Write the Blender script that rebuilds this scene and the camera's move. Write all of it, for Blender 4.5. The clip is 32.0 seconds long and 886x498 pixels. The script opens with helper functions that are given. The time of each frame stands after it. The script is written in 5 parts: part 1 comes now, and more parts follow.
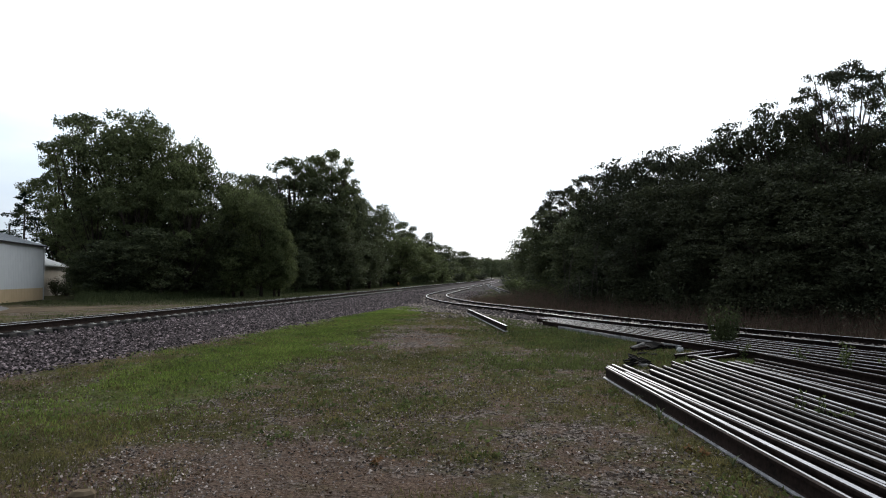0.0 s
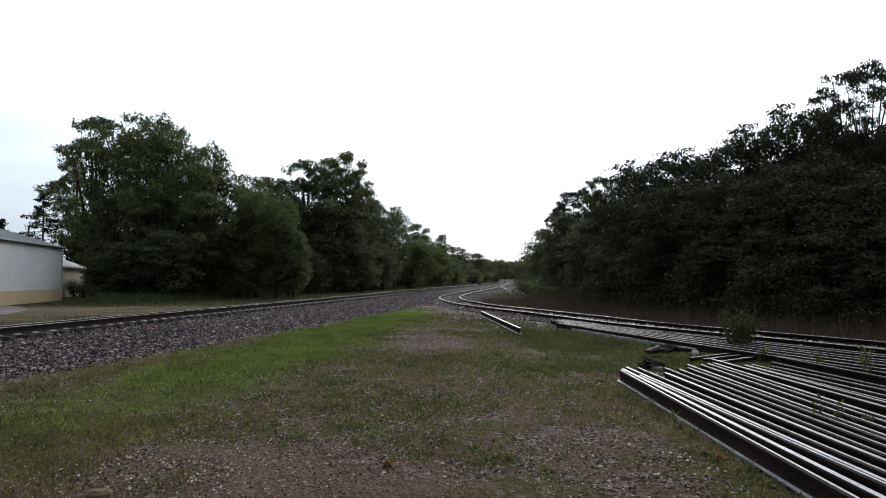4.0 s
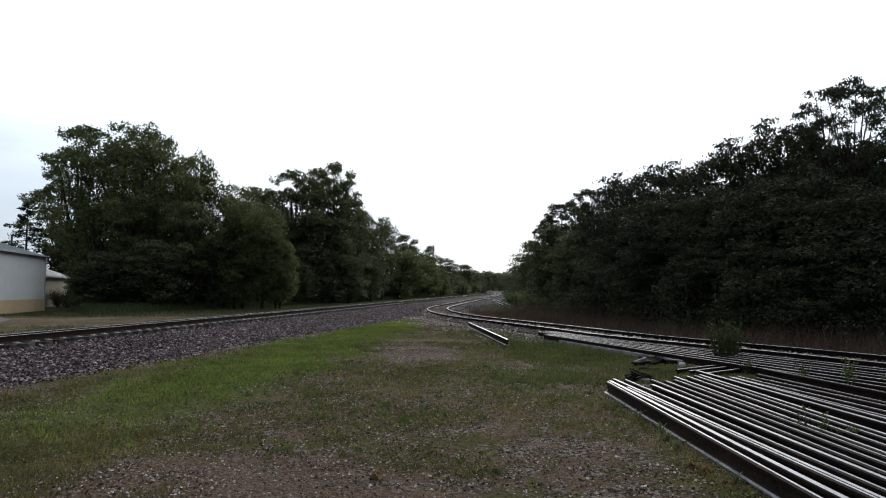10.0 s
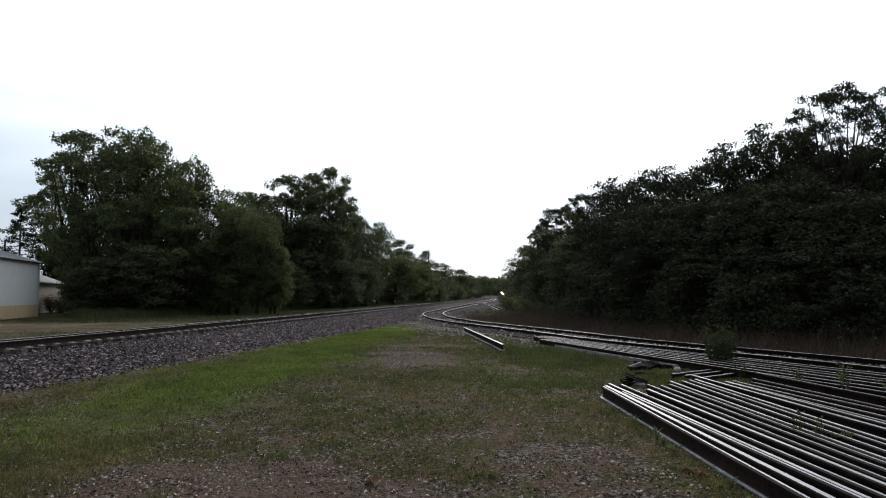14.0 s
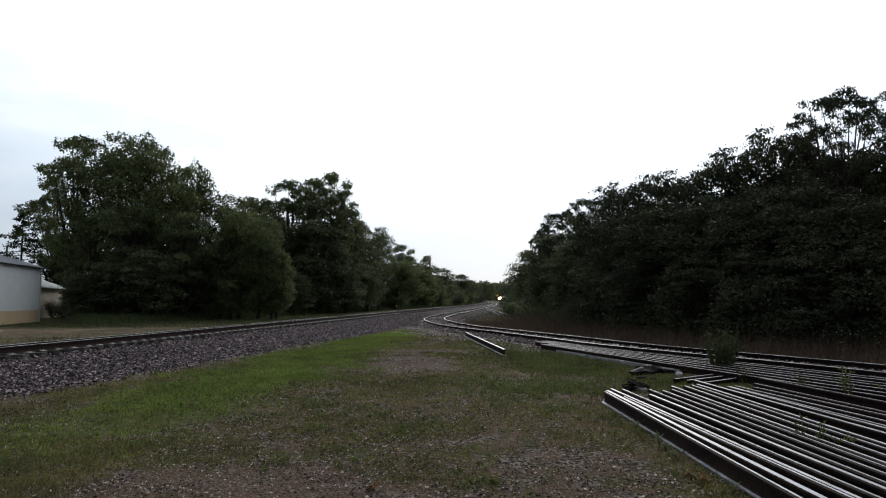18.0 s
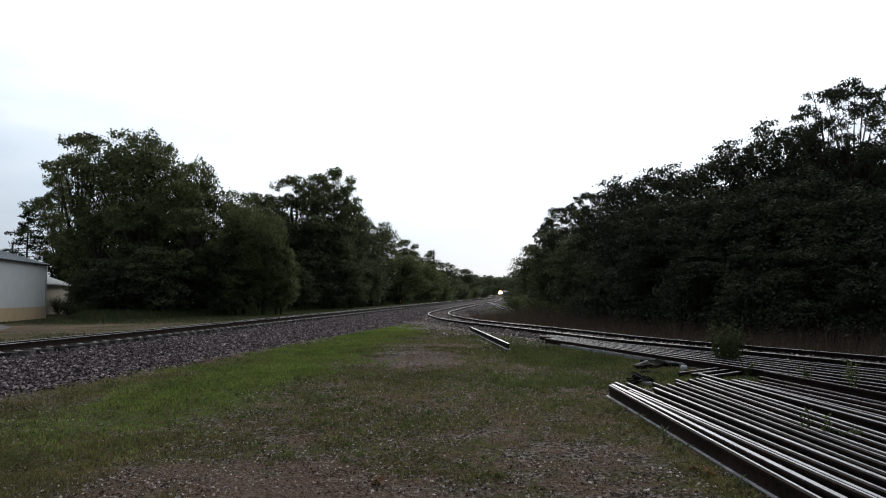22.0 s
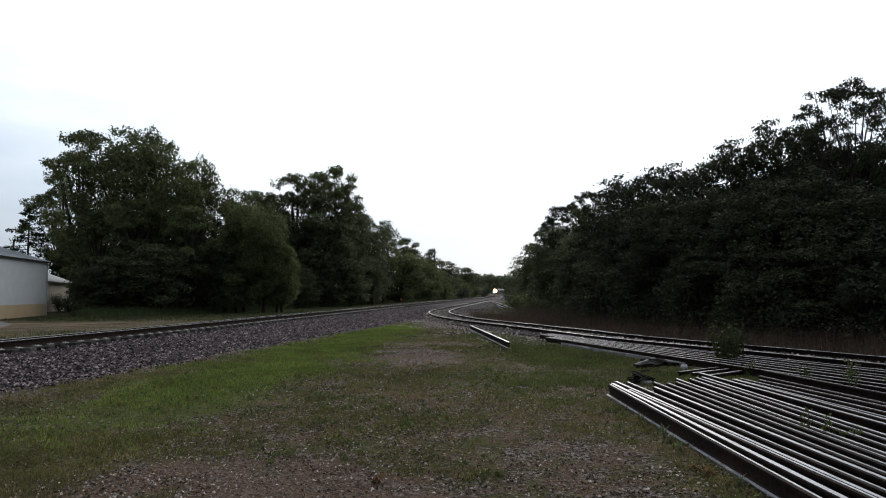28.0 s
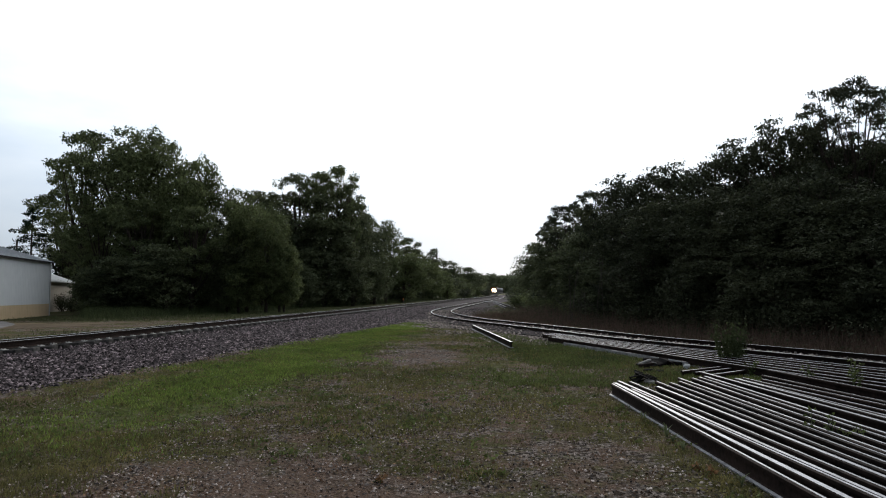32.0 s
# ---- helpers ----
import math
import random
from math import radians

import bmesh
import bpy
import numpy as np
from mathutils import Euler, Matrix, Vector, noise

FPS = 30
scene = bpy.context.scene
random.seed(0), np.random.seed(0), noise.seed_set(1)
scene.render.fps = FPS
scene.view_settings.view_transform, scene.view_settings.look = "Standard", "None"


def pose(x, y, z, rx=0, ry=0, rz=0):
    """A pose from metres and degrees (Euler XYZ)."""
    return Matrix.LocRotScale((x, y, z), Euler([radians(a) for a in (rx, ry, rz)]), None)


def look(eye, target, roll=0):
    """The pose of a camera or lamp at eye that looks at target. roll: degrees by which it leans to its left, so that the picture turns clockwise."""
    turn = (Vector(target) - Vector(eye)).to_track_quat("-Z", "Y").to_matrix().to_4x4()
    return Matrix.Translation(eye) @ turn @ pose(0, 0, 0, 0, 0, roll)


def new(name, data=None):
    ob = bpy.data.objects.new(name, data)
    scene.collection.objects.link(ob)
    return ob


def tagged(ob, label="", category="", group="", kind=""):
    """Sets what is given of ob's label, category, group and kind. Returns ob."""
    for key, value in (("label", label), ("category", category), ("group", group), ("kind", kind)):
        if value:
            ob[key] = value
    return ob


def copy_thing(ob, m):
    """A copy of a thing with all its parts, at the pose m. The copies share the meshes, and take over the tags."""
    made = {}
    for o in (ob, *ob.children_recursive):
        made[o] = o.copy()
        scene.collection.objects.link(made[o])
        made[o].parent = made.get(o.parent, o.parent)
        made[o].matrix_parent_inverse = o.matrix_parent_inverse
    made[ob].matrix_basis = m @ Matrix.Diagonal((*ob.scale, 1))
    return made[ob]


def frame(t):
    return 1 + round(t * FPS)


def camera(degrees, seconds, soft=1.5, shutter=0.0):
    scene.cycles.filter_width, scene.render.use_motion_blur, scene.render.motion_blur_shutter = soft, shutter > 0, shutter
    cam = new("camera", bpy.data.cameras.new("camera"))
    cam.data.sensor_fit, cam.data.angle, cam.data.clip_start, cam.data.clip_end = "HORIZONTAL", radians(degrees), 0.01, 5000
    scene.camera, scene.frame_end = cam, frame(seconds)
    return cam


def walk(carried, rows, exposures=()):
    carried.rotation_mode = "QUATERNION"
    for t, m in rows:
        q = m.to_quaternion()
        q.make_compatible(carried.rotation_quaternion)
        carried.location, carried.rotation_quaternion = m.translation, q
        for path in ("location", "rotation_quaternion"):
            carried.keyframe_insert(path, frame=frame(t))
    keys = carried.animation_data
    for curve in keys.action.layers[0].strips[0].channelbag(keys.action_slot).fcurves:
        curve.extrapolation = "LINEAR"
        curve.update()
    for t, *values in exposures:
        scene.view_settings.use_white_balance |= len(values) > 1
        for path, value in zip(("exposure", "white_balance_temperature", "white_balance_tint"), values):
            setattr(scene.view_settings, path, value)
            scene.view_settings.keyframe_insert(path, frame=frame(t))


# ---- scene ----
EYE = (0.0, 0.0, 1.67)
# seconds, pitch, pan to the right, roll (degrees)
TURNS = [
    (0, 2.499, -0.181, -0.316),
    (0.5, 2.477, -0.439, -0.043),
    (1, 2.525, -0.667, -0.020),
    (1.5, 2.342, -0.871, -0.146),
    (2, 2.476, -1.169, -0.674),
    (2.5, 2.513, -1.266, -0.698),
    (3, 2.486, -1.306, -0.395),
    (3.5, 2.556, -1.350, -0.174),
    (5.5, 2.954, -1.529, -0.509),
    (6, 2.934, -1.473, -0.585),
    (6.5, 2.970, -1.405, -0.495),
    (7, 3.062, -1.261, -0.446),
    (7.5, 3.170, -1.120, -0.144),
    (8, 3.295, -0.962, -0.222),
    (8.5, 3.413, -0.781, -0.305),
    (9, 3.525, -0.578, -0.025),
    (9.5, 3.596, -0.381, -0.149),
    (10, 3.691, -0.308, 0.001),
    (10.5, 3.742, -0.216, -0.128),
    (11, 3.770, -0.165, -0.084),
    (11.5, 3.782, -0.079, -0.229),
    (12, 3.789, -0.014, -0.080),
    (12.5, 3.823, -0.053, -0.289),
    (13, 3.985, -0.000, -0.000),
    (13.5, 4.072, 0.077, -0.196),
    (14, 4.144, 0.114, -0.099),
    (14.5, 4.239, 0.142, -0.072),
    (16.5, 4.565, 0.144, -0.157),
    (17, 4.599, 0.078, -0.075),
    (17.5, 4.586, 0.049, -0.016),
    (18, 4.585, -0.002, -0.139),
    (18.5, 4.583, -0.051, -0.131),
    (19, 4.504, -0.139, -0.223),
    (19.5, 4.399, -0.216, -0.165),
    (20, 4.302, -0.310, -0.282),
    (20.5, 4.224, -0.328, -0.329),
    (21, 4.146, -0.353, -0.562),
    (21.5, 4.124, -0.352, -0.438),
    (22, 4.102, -0.353, -0.429),
    (22.5, 4.044, -0.307, -0.214),
    (23, 3.994, -0.411, -0.418),
    (23.5, 3.993, -0.427, -0.387),
    (24, 3.962, -0.443, -0.502),
    (24.5, 3.959, -0.467, -0.306),
    (25, 3.949, -0.419, -0.251),
    (25.5, 3.925, -0.398, -0.236),
    (27.5, 3.942, -0.408, -0.286),
    (28, 3.968, -0.419, -0.239),
    (28.5, 3.959, -0.402, -0.383),
    (29, 3.941, -0.449, -0.510),
    (29.5, 3.924, -0.470, -0.583),
    (30, 3.950, -0.598, -0.525),
    (30.5, 3.945, -0.657, -0.527),
    (31, 3.902, -0.647, -0.469),
    (31.5, 3.929, -0.603, -0.317),
    (32, 3.938, -0.621, -0.312),
]


def aimed(pitch, pan, roll):
    """The camera's pose from its pitch, pan and roll."""
    p, w, r = radians(pitch), radians(pan), radians(roll)
    fwd = Vector((math.sin(w) * math.cos(p), math.cos(w) * math.cos(p), math.sin(p)))
    side = Vector((math.cos(w), -math.sin(w), 0))
    up = side.cross(fwd)
    a = math.cos(r) * side + math.sin(r) * up
    b = -math.sin(r) * side + math.cos(r) * up
    m = Matrix((a, b, -fwd)).transposed().to_4x4()
    return Matrix.Translation(EYE) @ m


cam = camera(70, 32.0, soft=1.1)
walk(cam, [(t, aimed(p, w, r)) for t, p, w, r in TURNS],
     exposures=[(0, -0.02), (6, -0.01), (9, -0.1), (13, -0.21), (17, -0.35), (25, -0.33), (32, -0.28)])

# ---- light ----
SUN_AZ, SUN_EL = radians(14), radians(24)
SUN_DIR = Vector((math.sin(SUN_AZ) * math.cos(SUN_EL), math.cos(SUN_AZ) * math.cos(SUN_EL), math.sin(SUN_EL)))


def make_world():
    w = bpy.data.worlds.new("evening_sky")
    scene.world = w
    w.use_nodes = True
    t = w.node_tree
    n, l = t.nodes, t.links
    n.clear()
    sky = n.new("ShaderNodeTexSky")
    sky.sky_type, sky.sun_disc = "NISHITA", False
    sky.sun_elevation, sky.sun_rotation = SUN_EL, SUN_AZ
    sky.dust_density, sky.air_density = 2.0, 1.0
    dim = n.new("ShaderNodeVectorMath")
    dim.operation = "SCALE"
    dim.inputs["Scale"].default_value = 0.085
    l.new(sky.outputs[0], dim.inputs[0])
    tc = n.new("ShaderNodeTexCoord")
    # bright cloud round the veiled sun
    dot = n.new("ShaderNodeVectorMath")
    dot.operation = "DOT_PRODUCT"
    dot.inputs[1].default_value = SUN_DIR
    l.new(tc.outputs["Generated"], dot.inputs[0])
    glow = n.new("ShaderNodeMapRange")
    glow.interpolation_type = "SMOOTHSTEP"
    glow.inputs["From Min"].default_value, glow.inputs["From Max"].default_value = 0.1, 1.0
    glow.inputs["To Min"].default_value, glow.inputs["To Max"].default_value = GLOW_MIN, GLOW_MAX
    l.new(dot.outputs["Value"], glow.inputs["Value"])
    mp = n.new("ShaderNodeMapping")
    mp.inputs["Scale"].default_value = (1.0, 1.0, 3.2)
    l.new(tc.outputs["Generated"], mp.inputs["Vector"])
    ns = n.new("ShaderNodeTexNoise")
    ns.inputs["Scale"].default_value, ns.inputs["Detail"].default_value = 2.2, 7.0
    ns.inputs["Roughness"].default_value = 0.5
    l.new(mp.outputs[0], ns.inputs["Vector"])
    cov = n.new("ShaderNodeMapRange")
    cov.interpolation_type = "SMOOTHSTEP"
    cov.inputs["From Min"].default_value, cov.inputs["From Max"].default_value = 0.74, 1.08
    cov.inputs["To Min"].default_value, cov.inputs["To Max"].default_value = 0.8, 1.0
    lean = n.new("ShaderNodeMath")
    lean.operation = "MULTIPLY_ADD"
    lean.inputs[1].default_value = 0.5
    l.new(dot.outputs["Value"], lean.inputs[0])
    l.new(ns.outputs["Fac"], lean.inputs[2])
    axes = n.new("ShaderNodeSeparateXYZ")
    l.new(tc.outputs["Generated"], axes.inputs[0])
    high = n.new("ShaderNodeMath")
    high.operation = "MULTIPLY_ADD"
    high.inputs[1].default_value = 0.5
    l.new(axes.outputs["Z"], high.inputs[0])
    l.new(lean.outputs[0], high.inputs[2])
    l.new(high.outputs[0], cov.inputs["Value"])
    tone = n.new("ShaderNodeMapRange")
    tone.inputs["From Min"].default_value, tone.inputs["From Max"].default_value = 0.25, 0.75
    tone.inputs["To Min"].default_value, tone.inputs["To Max"].default_value = 0.9, 1.06
    l.new(ns.outputs["Fac"], tone.inputs["Value"])
    # thicker, duller cloud towards the horizon
    low = n.new("ShaderNodeMapRange")
    low.interpolation_type = "SMOOTHSTEP"
    low.inputs["From Max"].default_value = 0.3
    low.inputs["To Min"].default_value = 0.68
    l.new(axes.outputs["Z"], low.inputs["Value"])
    thick = n.new("ShaderNodeMath")
    thick.operation = "MULTIPLY"
    l.new(low.outputs[0], thick.inputs[0])
    l.new(tone.outputs[0], thick.inputs[1])
    lum = n.new("ShaderNodeMath")
    lum.operation = "MULTIPLY"
    l.new(glow.outputs[0], lum.inputs[0])
    l.new(thick.outputs[0], lum.inputs[1])
    cloud = n.new("ShaderNodeVectorMath")
    cloud.operation = "SCALE"
    hue = n.new("ShaderNodeMix")
    hue.data_type = "RGBA"
    hue.inputs[6].default_value, hue.inputs[7].default_value = (0.8, 0.93, 1.09, 1), (0.92, 0.985, 1.05, 1)
    thin = n.new("ShaderNodeMapRange")
    thin.inputs["From Min"].default_value = 0.8
    l.new(cov.outputs[0], thin.inputs["Value"])
    l.new(thin.outputs[0], hue.inputs[0])
    l.new(hue.outputs[2], cloud.inputs[0])
    l.new(lum.outputs[0], cloud.inputs["Scale"])
    mix = n.new("ShaderNodeMix")
    mix.data_type = "RGBA"
    l.new(cov.outputs[0], mix.inputs[0])
    l.new(dim.outputs[0], mix.inputs[6])
    l.new(cloud.outputs[0], mix.inputs[7])
    bg = n.new("ShaderNodeBackground")
    bg.inputs["Strength"].default_value = 1.0
    out = n.new("ShaderNodeOutputWorld")
    l.new(mix.outputs[2], bg.inputs["Color"])
    l.new(bg.outputs[0], out.inputs["Surface"])


GLOW_MIN, GLOW_MAX = 0.42, 1.85
make_world()
sun = new("sun", bpy.data.lights.new("sun", "SUN"))
sun.data.energy, sun.data.angle, sun.data.color = 1.2, radians(14), (1.0, 0.95, 0.86)
sun.matrix_world = look(SUN_DIR * 200, (0, 0, 0))

# ---- materials ----
def mat(name, lo, hi, scale=8.0, rough=0.85, metal=0.0, bump=0.3, detail=6.0, big=None, island=0.0, leaf=0.0, obj=0.0, spec=None, skew=1.0):
    """A procedural surface: two colours mixed by noise at two scales, with relief.
    island, obj: how far each piece's brightness strays; leaf: share of light let through."""
    m = bpy.data.materials.new(name)
    m.use_nodes = True
    t = m.node_tree
    n, l = t.nodes, t.links
    n.clear()
    out = n.new("ShaderNodeOutputMaterial")
    b = n.new("ShaderNodeBsdfPrincipled")
    b.inputs["Roughness"].default_value, b.inputs["Metallic"].default_value = rough, metal
    b.inputs["Specular IOR Level"].default_value = (0.08 if rough > 0.55 else 0.4) if spec is None else spec
    tc = n.new("ShaderNodeNewGeometry")
    ns = n.new("ShaderNodeTexNoise")
    ns.inputs["Scale"].default_value, ns.inputs["Detail"].default_value = scale, detail
    l.new(tc.outputs["Position"], ns.inputs["Vector"])
    nb = n.new("ShaderNodeTexNoise")
    nb.inputs["Scale"].default_value, nb.inputs["Detail"].default_value = (big or scale * 0.13), 4.0
    l.new(tc.outputs["Position"], nb.inputs["Vector"])
    add = n.new("ShaderNodeMath")
    add.operation = "ADD"
    l.new(ns.outputs["Fac"], add.inputs[0])
    l.new(nb.outputs["Fac"], add.inputs[1])
    mr = n.new("ShaderNodeMapRange")
    mr.inputs["From Min"].default_value, mr.inputs["From Max"].default_value = 0.72, 1.28
    l.new(add.outputs[0], mr.inputs["Value"])
    mix = n.new("ShaderNodeMix")
    mix.data_type = "RGBA"
    mix.inputs[6].default_value, mix.inputs[7].default_value = (*lo, 1), (*hi, 1)
    l.new(mr.outputs[0], mix.inputs[0])
    col = mix.outputs[2]
    if island or obj:
        hsv = n.new("ShaderNodeHueSaturation")
        rnd = tc.outputs["Random Per Island"]
        amount = island
        if obj:
            oi = n.new("ShaderNodeObjectInfo")
            rnd, amount = oi.outputs["Random"], obj
        if skew != 1.0:
            pw = n.new("ShaderNodeMath")
            pw.operation = "POWER"
            pw.inputs[1].default_value = skew
            l.new(rnd, pw.inputs[0])
            rnd = pw.outputs[0]
        v = n.new("ShaderNodeMapRange")
        v.inputs["To Min"].default_value, v.inputs["To Max"].default_value = 1 - amount, 1 + amount
        l.new(rnd, v.inputs["Value"])
        l.new(v.outputs[0], hsv.inputs["Value"])
        l.new(col, hsv.inputs["Color"])
        col = hsv.outputs[0]
    l.new(col, b.inputs["Base Color"])
    if bump:
        bp = n.new("ShaderNodeBump")
        bp.inputs["Strength"].default_value, bp.inputs["Distance"].default_value = bump, 0.02
        l.new(ns.outputs["Fac"], bp.inputs["Height"])
        l.new(bp.outputs[0], b.inputs["Normal"])
    surf = b.outputs[0]
    if leaf:
        tr = n.new("ShaderNodeBsdfTranslucent")
        l.new(col, tr.inputs["Color"])
        ms = n.new("ShaderNodeMixShader")
        ms.inputs[0].default_value = leaf
        l.new(b.outputs[0], ms.inputs[1])
        l.new(tr.outputs[0], ms.inputs[2])
        surf = ms.outputs[0]
    l.new(surf, out.inputs["Surface"])
    return m


def glow_mat(name, colour, strength):
    m = bpy.data.materials.new(name)
    m.use_nodes = True
    b = m.node_tree.nodes["Principled BSDF"]
    b.inputs["Base Color"].default_value = (*colour, 1)
    b.inputs["Emission Color"].default_value = (*colour, 1)
    b.inputs["Emission Strength"].default_value = strength
    return m


# pale grey: sky caught by the foot edges is put into the colour
FLANGE = mat("sky_grey_rail_foot", (0.14, 0.14, 0.15), (0.4, 0.4, 0.42), 26, 0.5, 0.5, 0.1, obj=0.25)
# real rust, taken near black so the webs' shade sits in the colour
RUST = mat("shaded_rusty_steel", (0.0095, 0.0065, 0.0055), (0.034, 0.0215, 0.0175), 22, 0.8, 0.0, 0.25, obj=0.25)
HEAD = mat("worn_rail_head", (0.25, 0.248, 0.265), (0.5, 0.5, 0.535), 60, 0.55, 0.3, 0.08, big=3.0, obj=0.3, spec=0.35)
SHINE = mat("polished_rail_head", (0.6, 0.6, 0.59), (0.85, 0.84, 0.83), 30, 0.48, 0.5, 0.05)
TIE = mat("weathered_timber", (0.03, 0.027, 0.025), (0.14, 0.128, 0.12), 14, 0.9, 0, 0.5, obj=0.35)
PLATE = mat("tie_plate_steel", (0.3, 0.29, 0.28), (0.62, 0.6, 0.58), 40, 0.6, 0.5, 0.2)
BALLAST = mat("crushed_pink_granite", (0.045, 0.034, 0.036), (0.35, 0.28, 0.292), 30, 0.9, 0, 0.3, island=0.97, skew=2.9)
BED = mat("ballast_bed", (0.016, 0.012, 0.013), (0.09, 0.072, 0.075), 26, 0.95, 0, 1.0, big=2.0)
PEBBLE = mat("limestone_gravel", (0.08, 0.062, 0.053), (0.41, 0.348, 0.315), 30, 0.9, 0, 0.3, island=0.92, skew=1.7)
BARK = mat("dark_bark", (0.02, 0.016, 0.013), (0.09, 0.072, 0.058), 12, 0.95, 0, 0.8)
LEAF_A = mat("walnut_leaf", (0.07, 0.088, 0.042), (0.168, 0.192, 0.088), 1.1, 0.6, 0, 0, island=0.45, leaf=0.38)
LEAF_B = mat("box_elder_leaf", (0.076, 0.095, 0.043), (0.17, 0.194, 0.086), 1.1, 0.6, 0, 0, island=0.5, leaf=0.48)
LEAF_C = mat("oak_leaf", (0.064, 0.077, 0.044), (0.15, 0.168, 0.088), 1.1, 0.6, 0, 0, island=0.45, leaf=0.38)
# the oak leaf at half tone: shade of the eastern wood put in colour
LEAF_D = mat("shaded_oak_leaf", (0.032, 0.039, 0.024), (0.076, 0.084, 0.046), 1.1, 0.6, 0, 0, island=0.45, leaf=0.24)
# paler than the nearer leaves: distance haze is put into this colour
HAZED_LEAF = mat("hazed_far_leaf", (0.085, 0.105, 0.06), (0.19, 0.21, 0.12), 0.4, 0.6, 0, 0, island=0.4, leaf=0.42)
NEEDLE = mat("spruce_needle", (0.012, 0.028, 0.018), (0.035, 0.06, 0.035), 2, 0.7, 0, 0, island=0.3, leaf=0.1)
GRASS = mat("lush_grass", (0.1, 0.15, 0.032), (0.235, 0.305, 0.076), 0.9, 0.7, 0, 0, island=0.5, leaf=0.5)
DRYGRASS = mat("short_dry_grass", (0.066, 0.078, 0.028), (0.23, 0.195, 0.08), 1.3, 0.7, 0, 0, island=0.5, leaf=0.42)
BLADE = mat("pale_weed_blade", (0.1, 0.125, 0.06), (0.19, 0.215, 0.12), 3, 0.6, 0, 0, leaf=0.3)
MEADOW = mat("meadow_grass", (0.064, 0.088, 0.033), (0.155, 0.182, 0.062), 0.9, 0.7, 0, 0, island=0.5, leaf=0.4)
TALLGRASS = mat("tall_verge_grass", (0.042, 0.057, 0.026), (0.108, 0.125, 0.055), 0.7, 0.7, 0, 0, island=0.45, leaf=0.25)
BRUSH = mat("dead_brush", (0.07, 0.048, 0.038), (0.155, 0.108, 0.084), 1.2, 0.85, 0, 0, island=0.5, leaf=0.3)
RED_LEAF = mat("reddened_leaf", (0.16, 0.09, 0.045), (0.3, 0.165, 0.08), 5, 0.7, 0, 0, island=0.4, leaf=0.3)
SIDING = mat("white_steel_siding", (0.68, 0.69, 0.69), (0.77, 0.775, 0.77), 1.5, 0.45, 0.0, 0.05)
WAINSCOT = mat("tan_steel_siding", (0.58, 0.43, 0.26), (0.68, 0.51, 0.32), 1.5, 0.5, 0.0, 0.05)
ROOF = mat("galvanised_roof", (0.3, 0.32, 0.34), (0.44, 0.45, 0.47), 2.0, 0.4, 0.3, 0.05)
PALE_ROOF = mat("pale_painted_roof", (0.5, 0.52, 0.53), (0.66, 0.68, 0.69), 2.0, 0.5, 0.0, 0.05)
TRIM = mat("dark_trim", (0.03, 0.028, 0.028), (0.05, 0.046, 0.046), 4, 0.7, 0, 0.05)
TAN_WALL = mat("beige_boards", (0.44, 0.4, 0.34), (0.54, 0.49, 0.42), 3, 0.7, 0, 0.1)
GLASS = mat("dark_pane", (0.02, 0.022, 0.025), (0.035, 0.035, 0.04), 1, 0.1, 0, 0)
CONCRETE = mat("weathered_concrete", (0.12, 0.112, 0.11), (0.27, 0.258, 0.255), 5, 0.9, 0, 0.3, big=0.5)
LITTER = mat("dead_leaf_litter", (0.075, 0.046, 0.03), (0.27, 0.165, 0.1), 5, 0.9, 0, 0, island=0.6)
DIRT = mat("packed_dirt", (0.085, 0.062, 0.04), (0.215, 0.16, 0.105), 3, 0.95, 0, 0.4, big=0.25)
POLE = mat("grey_pole_wood", (0.06, 0.05, 0.045), (0.16, 0.14, 0.12), 9, 0.9, 0, 0.4)
SCRAP = mat("black_scrap", (0.008, 0.0075, 0.0075), (0.026, 0.023, 0.022), 20, 0.9, 0.0, 0.2, spec=0.04)
WHITE = mat("bleached_plastic", (0.5, 0.5, 0.5), (0.74, 0.73, 0.72), 9, 0.6, 0, 0.1)
GREY_BOARD = mat("bleached_board", (0.22, 0.21, 0.2), (0.42, 0.4, 0.385), 14, 0.9, 0, 0.4)
ORANGE = mat("orange_marker", (0.6, 0.18, 0.03), (0.7, 0.25, 0.05), 6, 0.5, 0, 0.05)
LOCO = mat("locomotive_orange", (0.26, 0.08, 0.015), (0.34, 0.11, 0.02), 2, 0.4, 0, 0.05)
LOCO_DARK = mat("locomotive_black", (0.018, 0.018, 0.018), (0.04, 0.04, 0.04), 3, 0.5, 0, 0.05)
CAR_GREY = mat("hopper_grey", (0.12, 0.12, 0.12), (0.2, 0.195, 0.19), 1.2, 0.5, 0.1, 0.05, obj=0.15)
# no part of the lamp: an added glow that stands in for its flare
FLARE_RING = glow_mat("amber_flare_ring", (1.0, 0.5, 0.14), 2.2)
LAMP = glow_mat("headlamp_lens", (1.0, 0.82, 0.52), 1500.0)


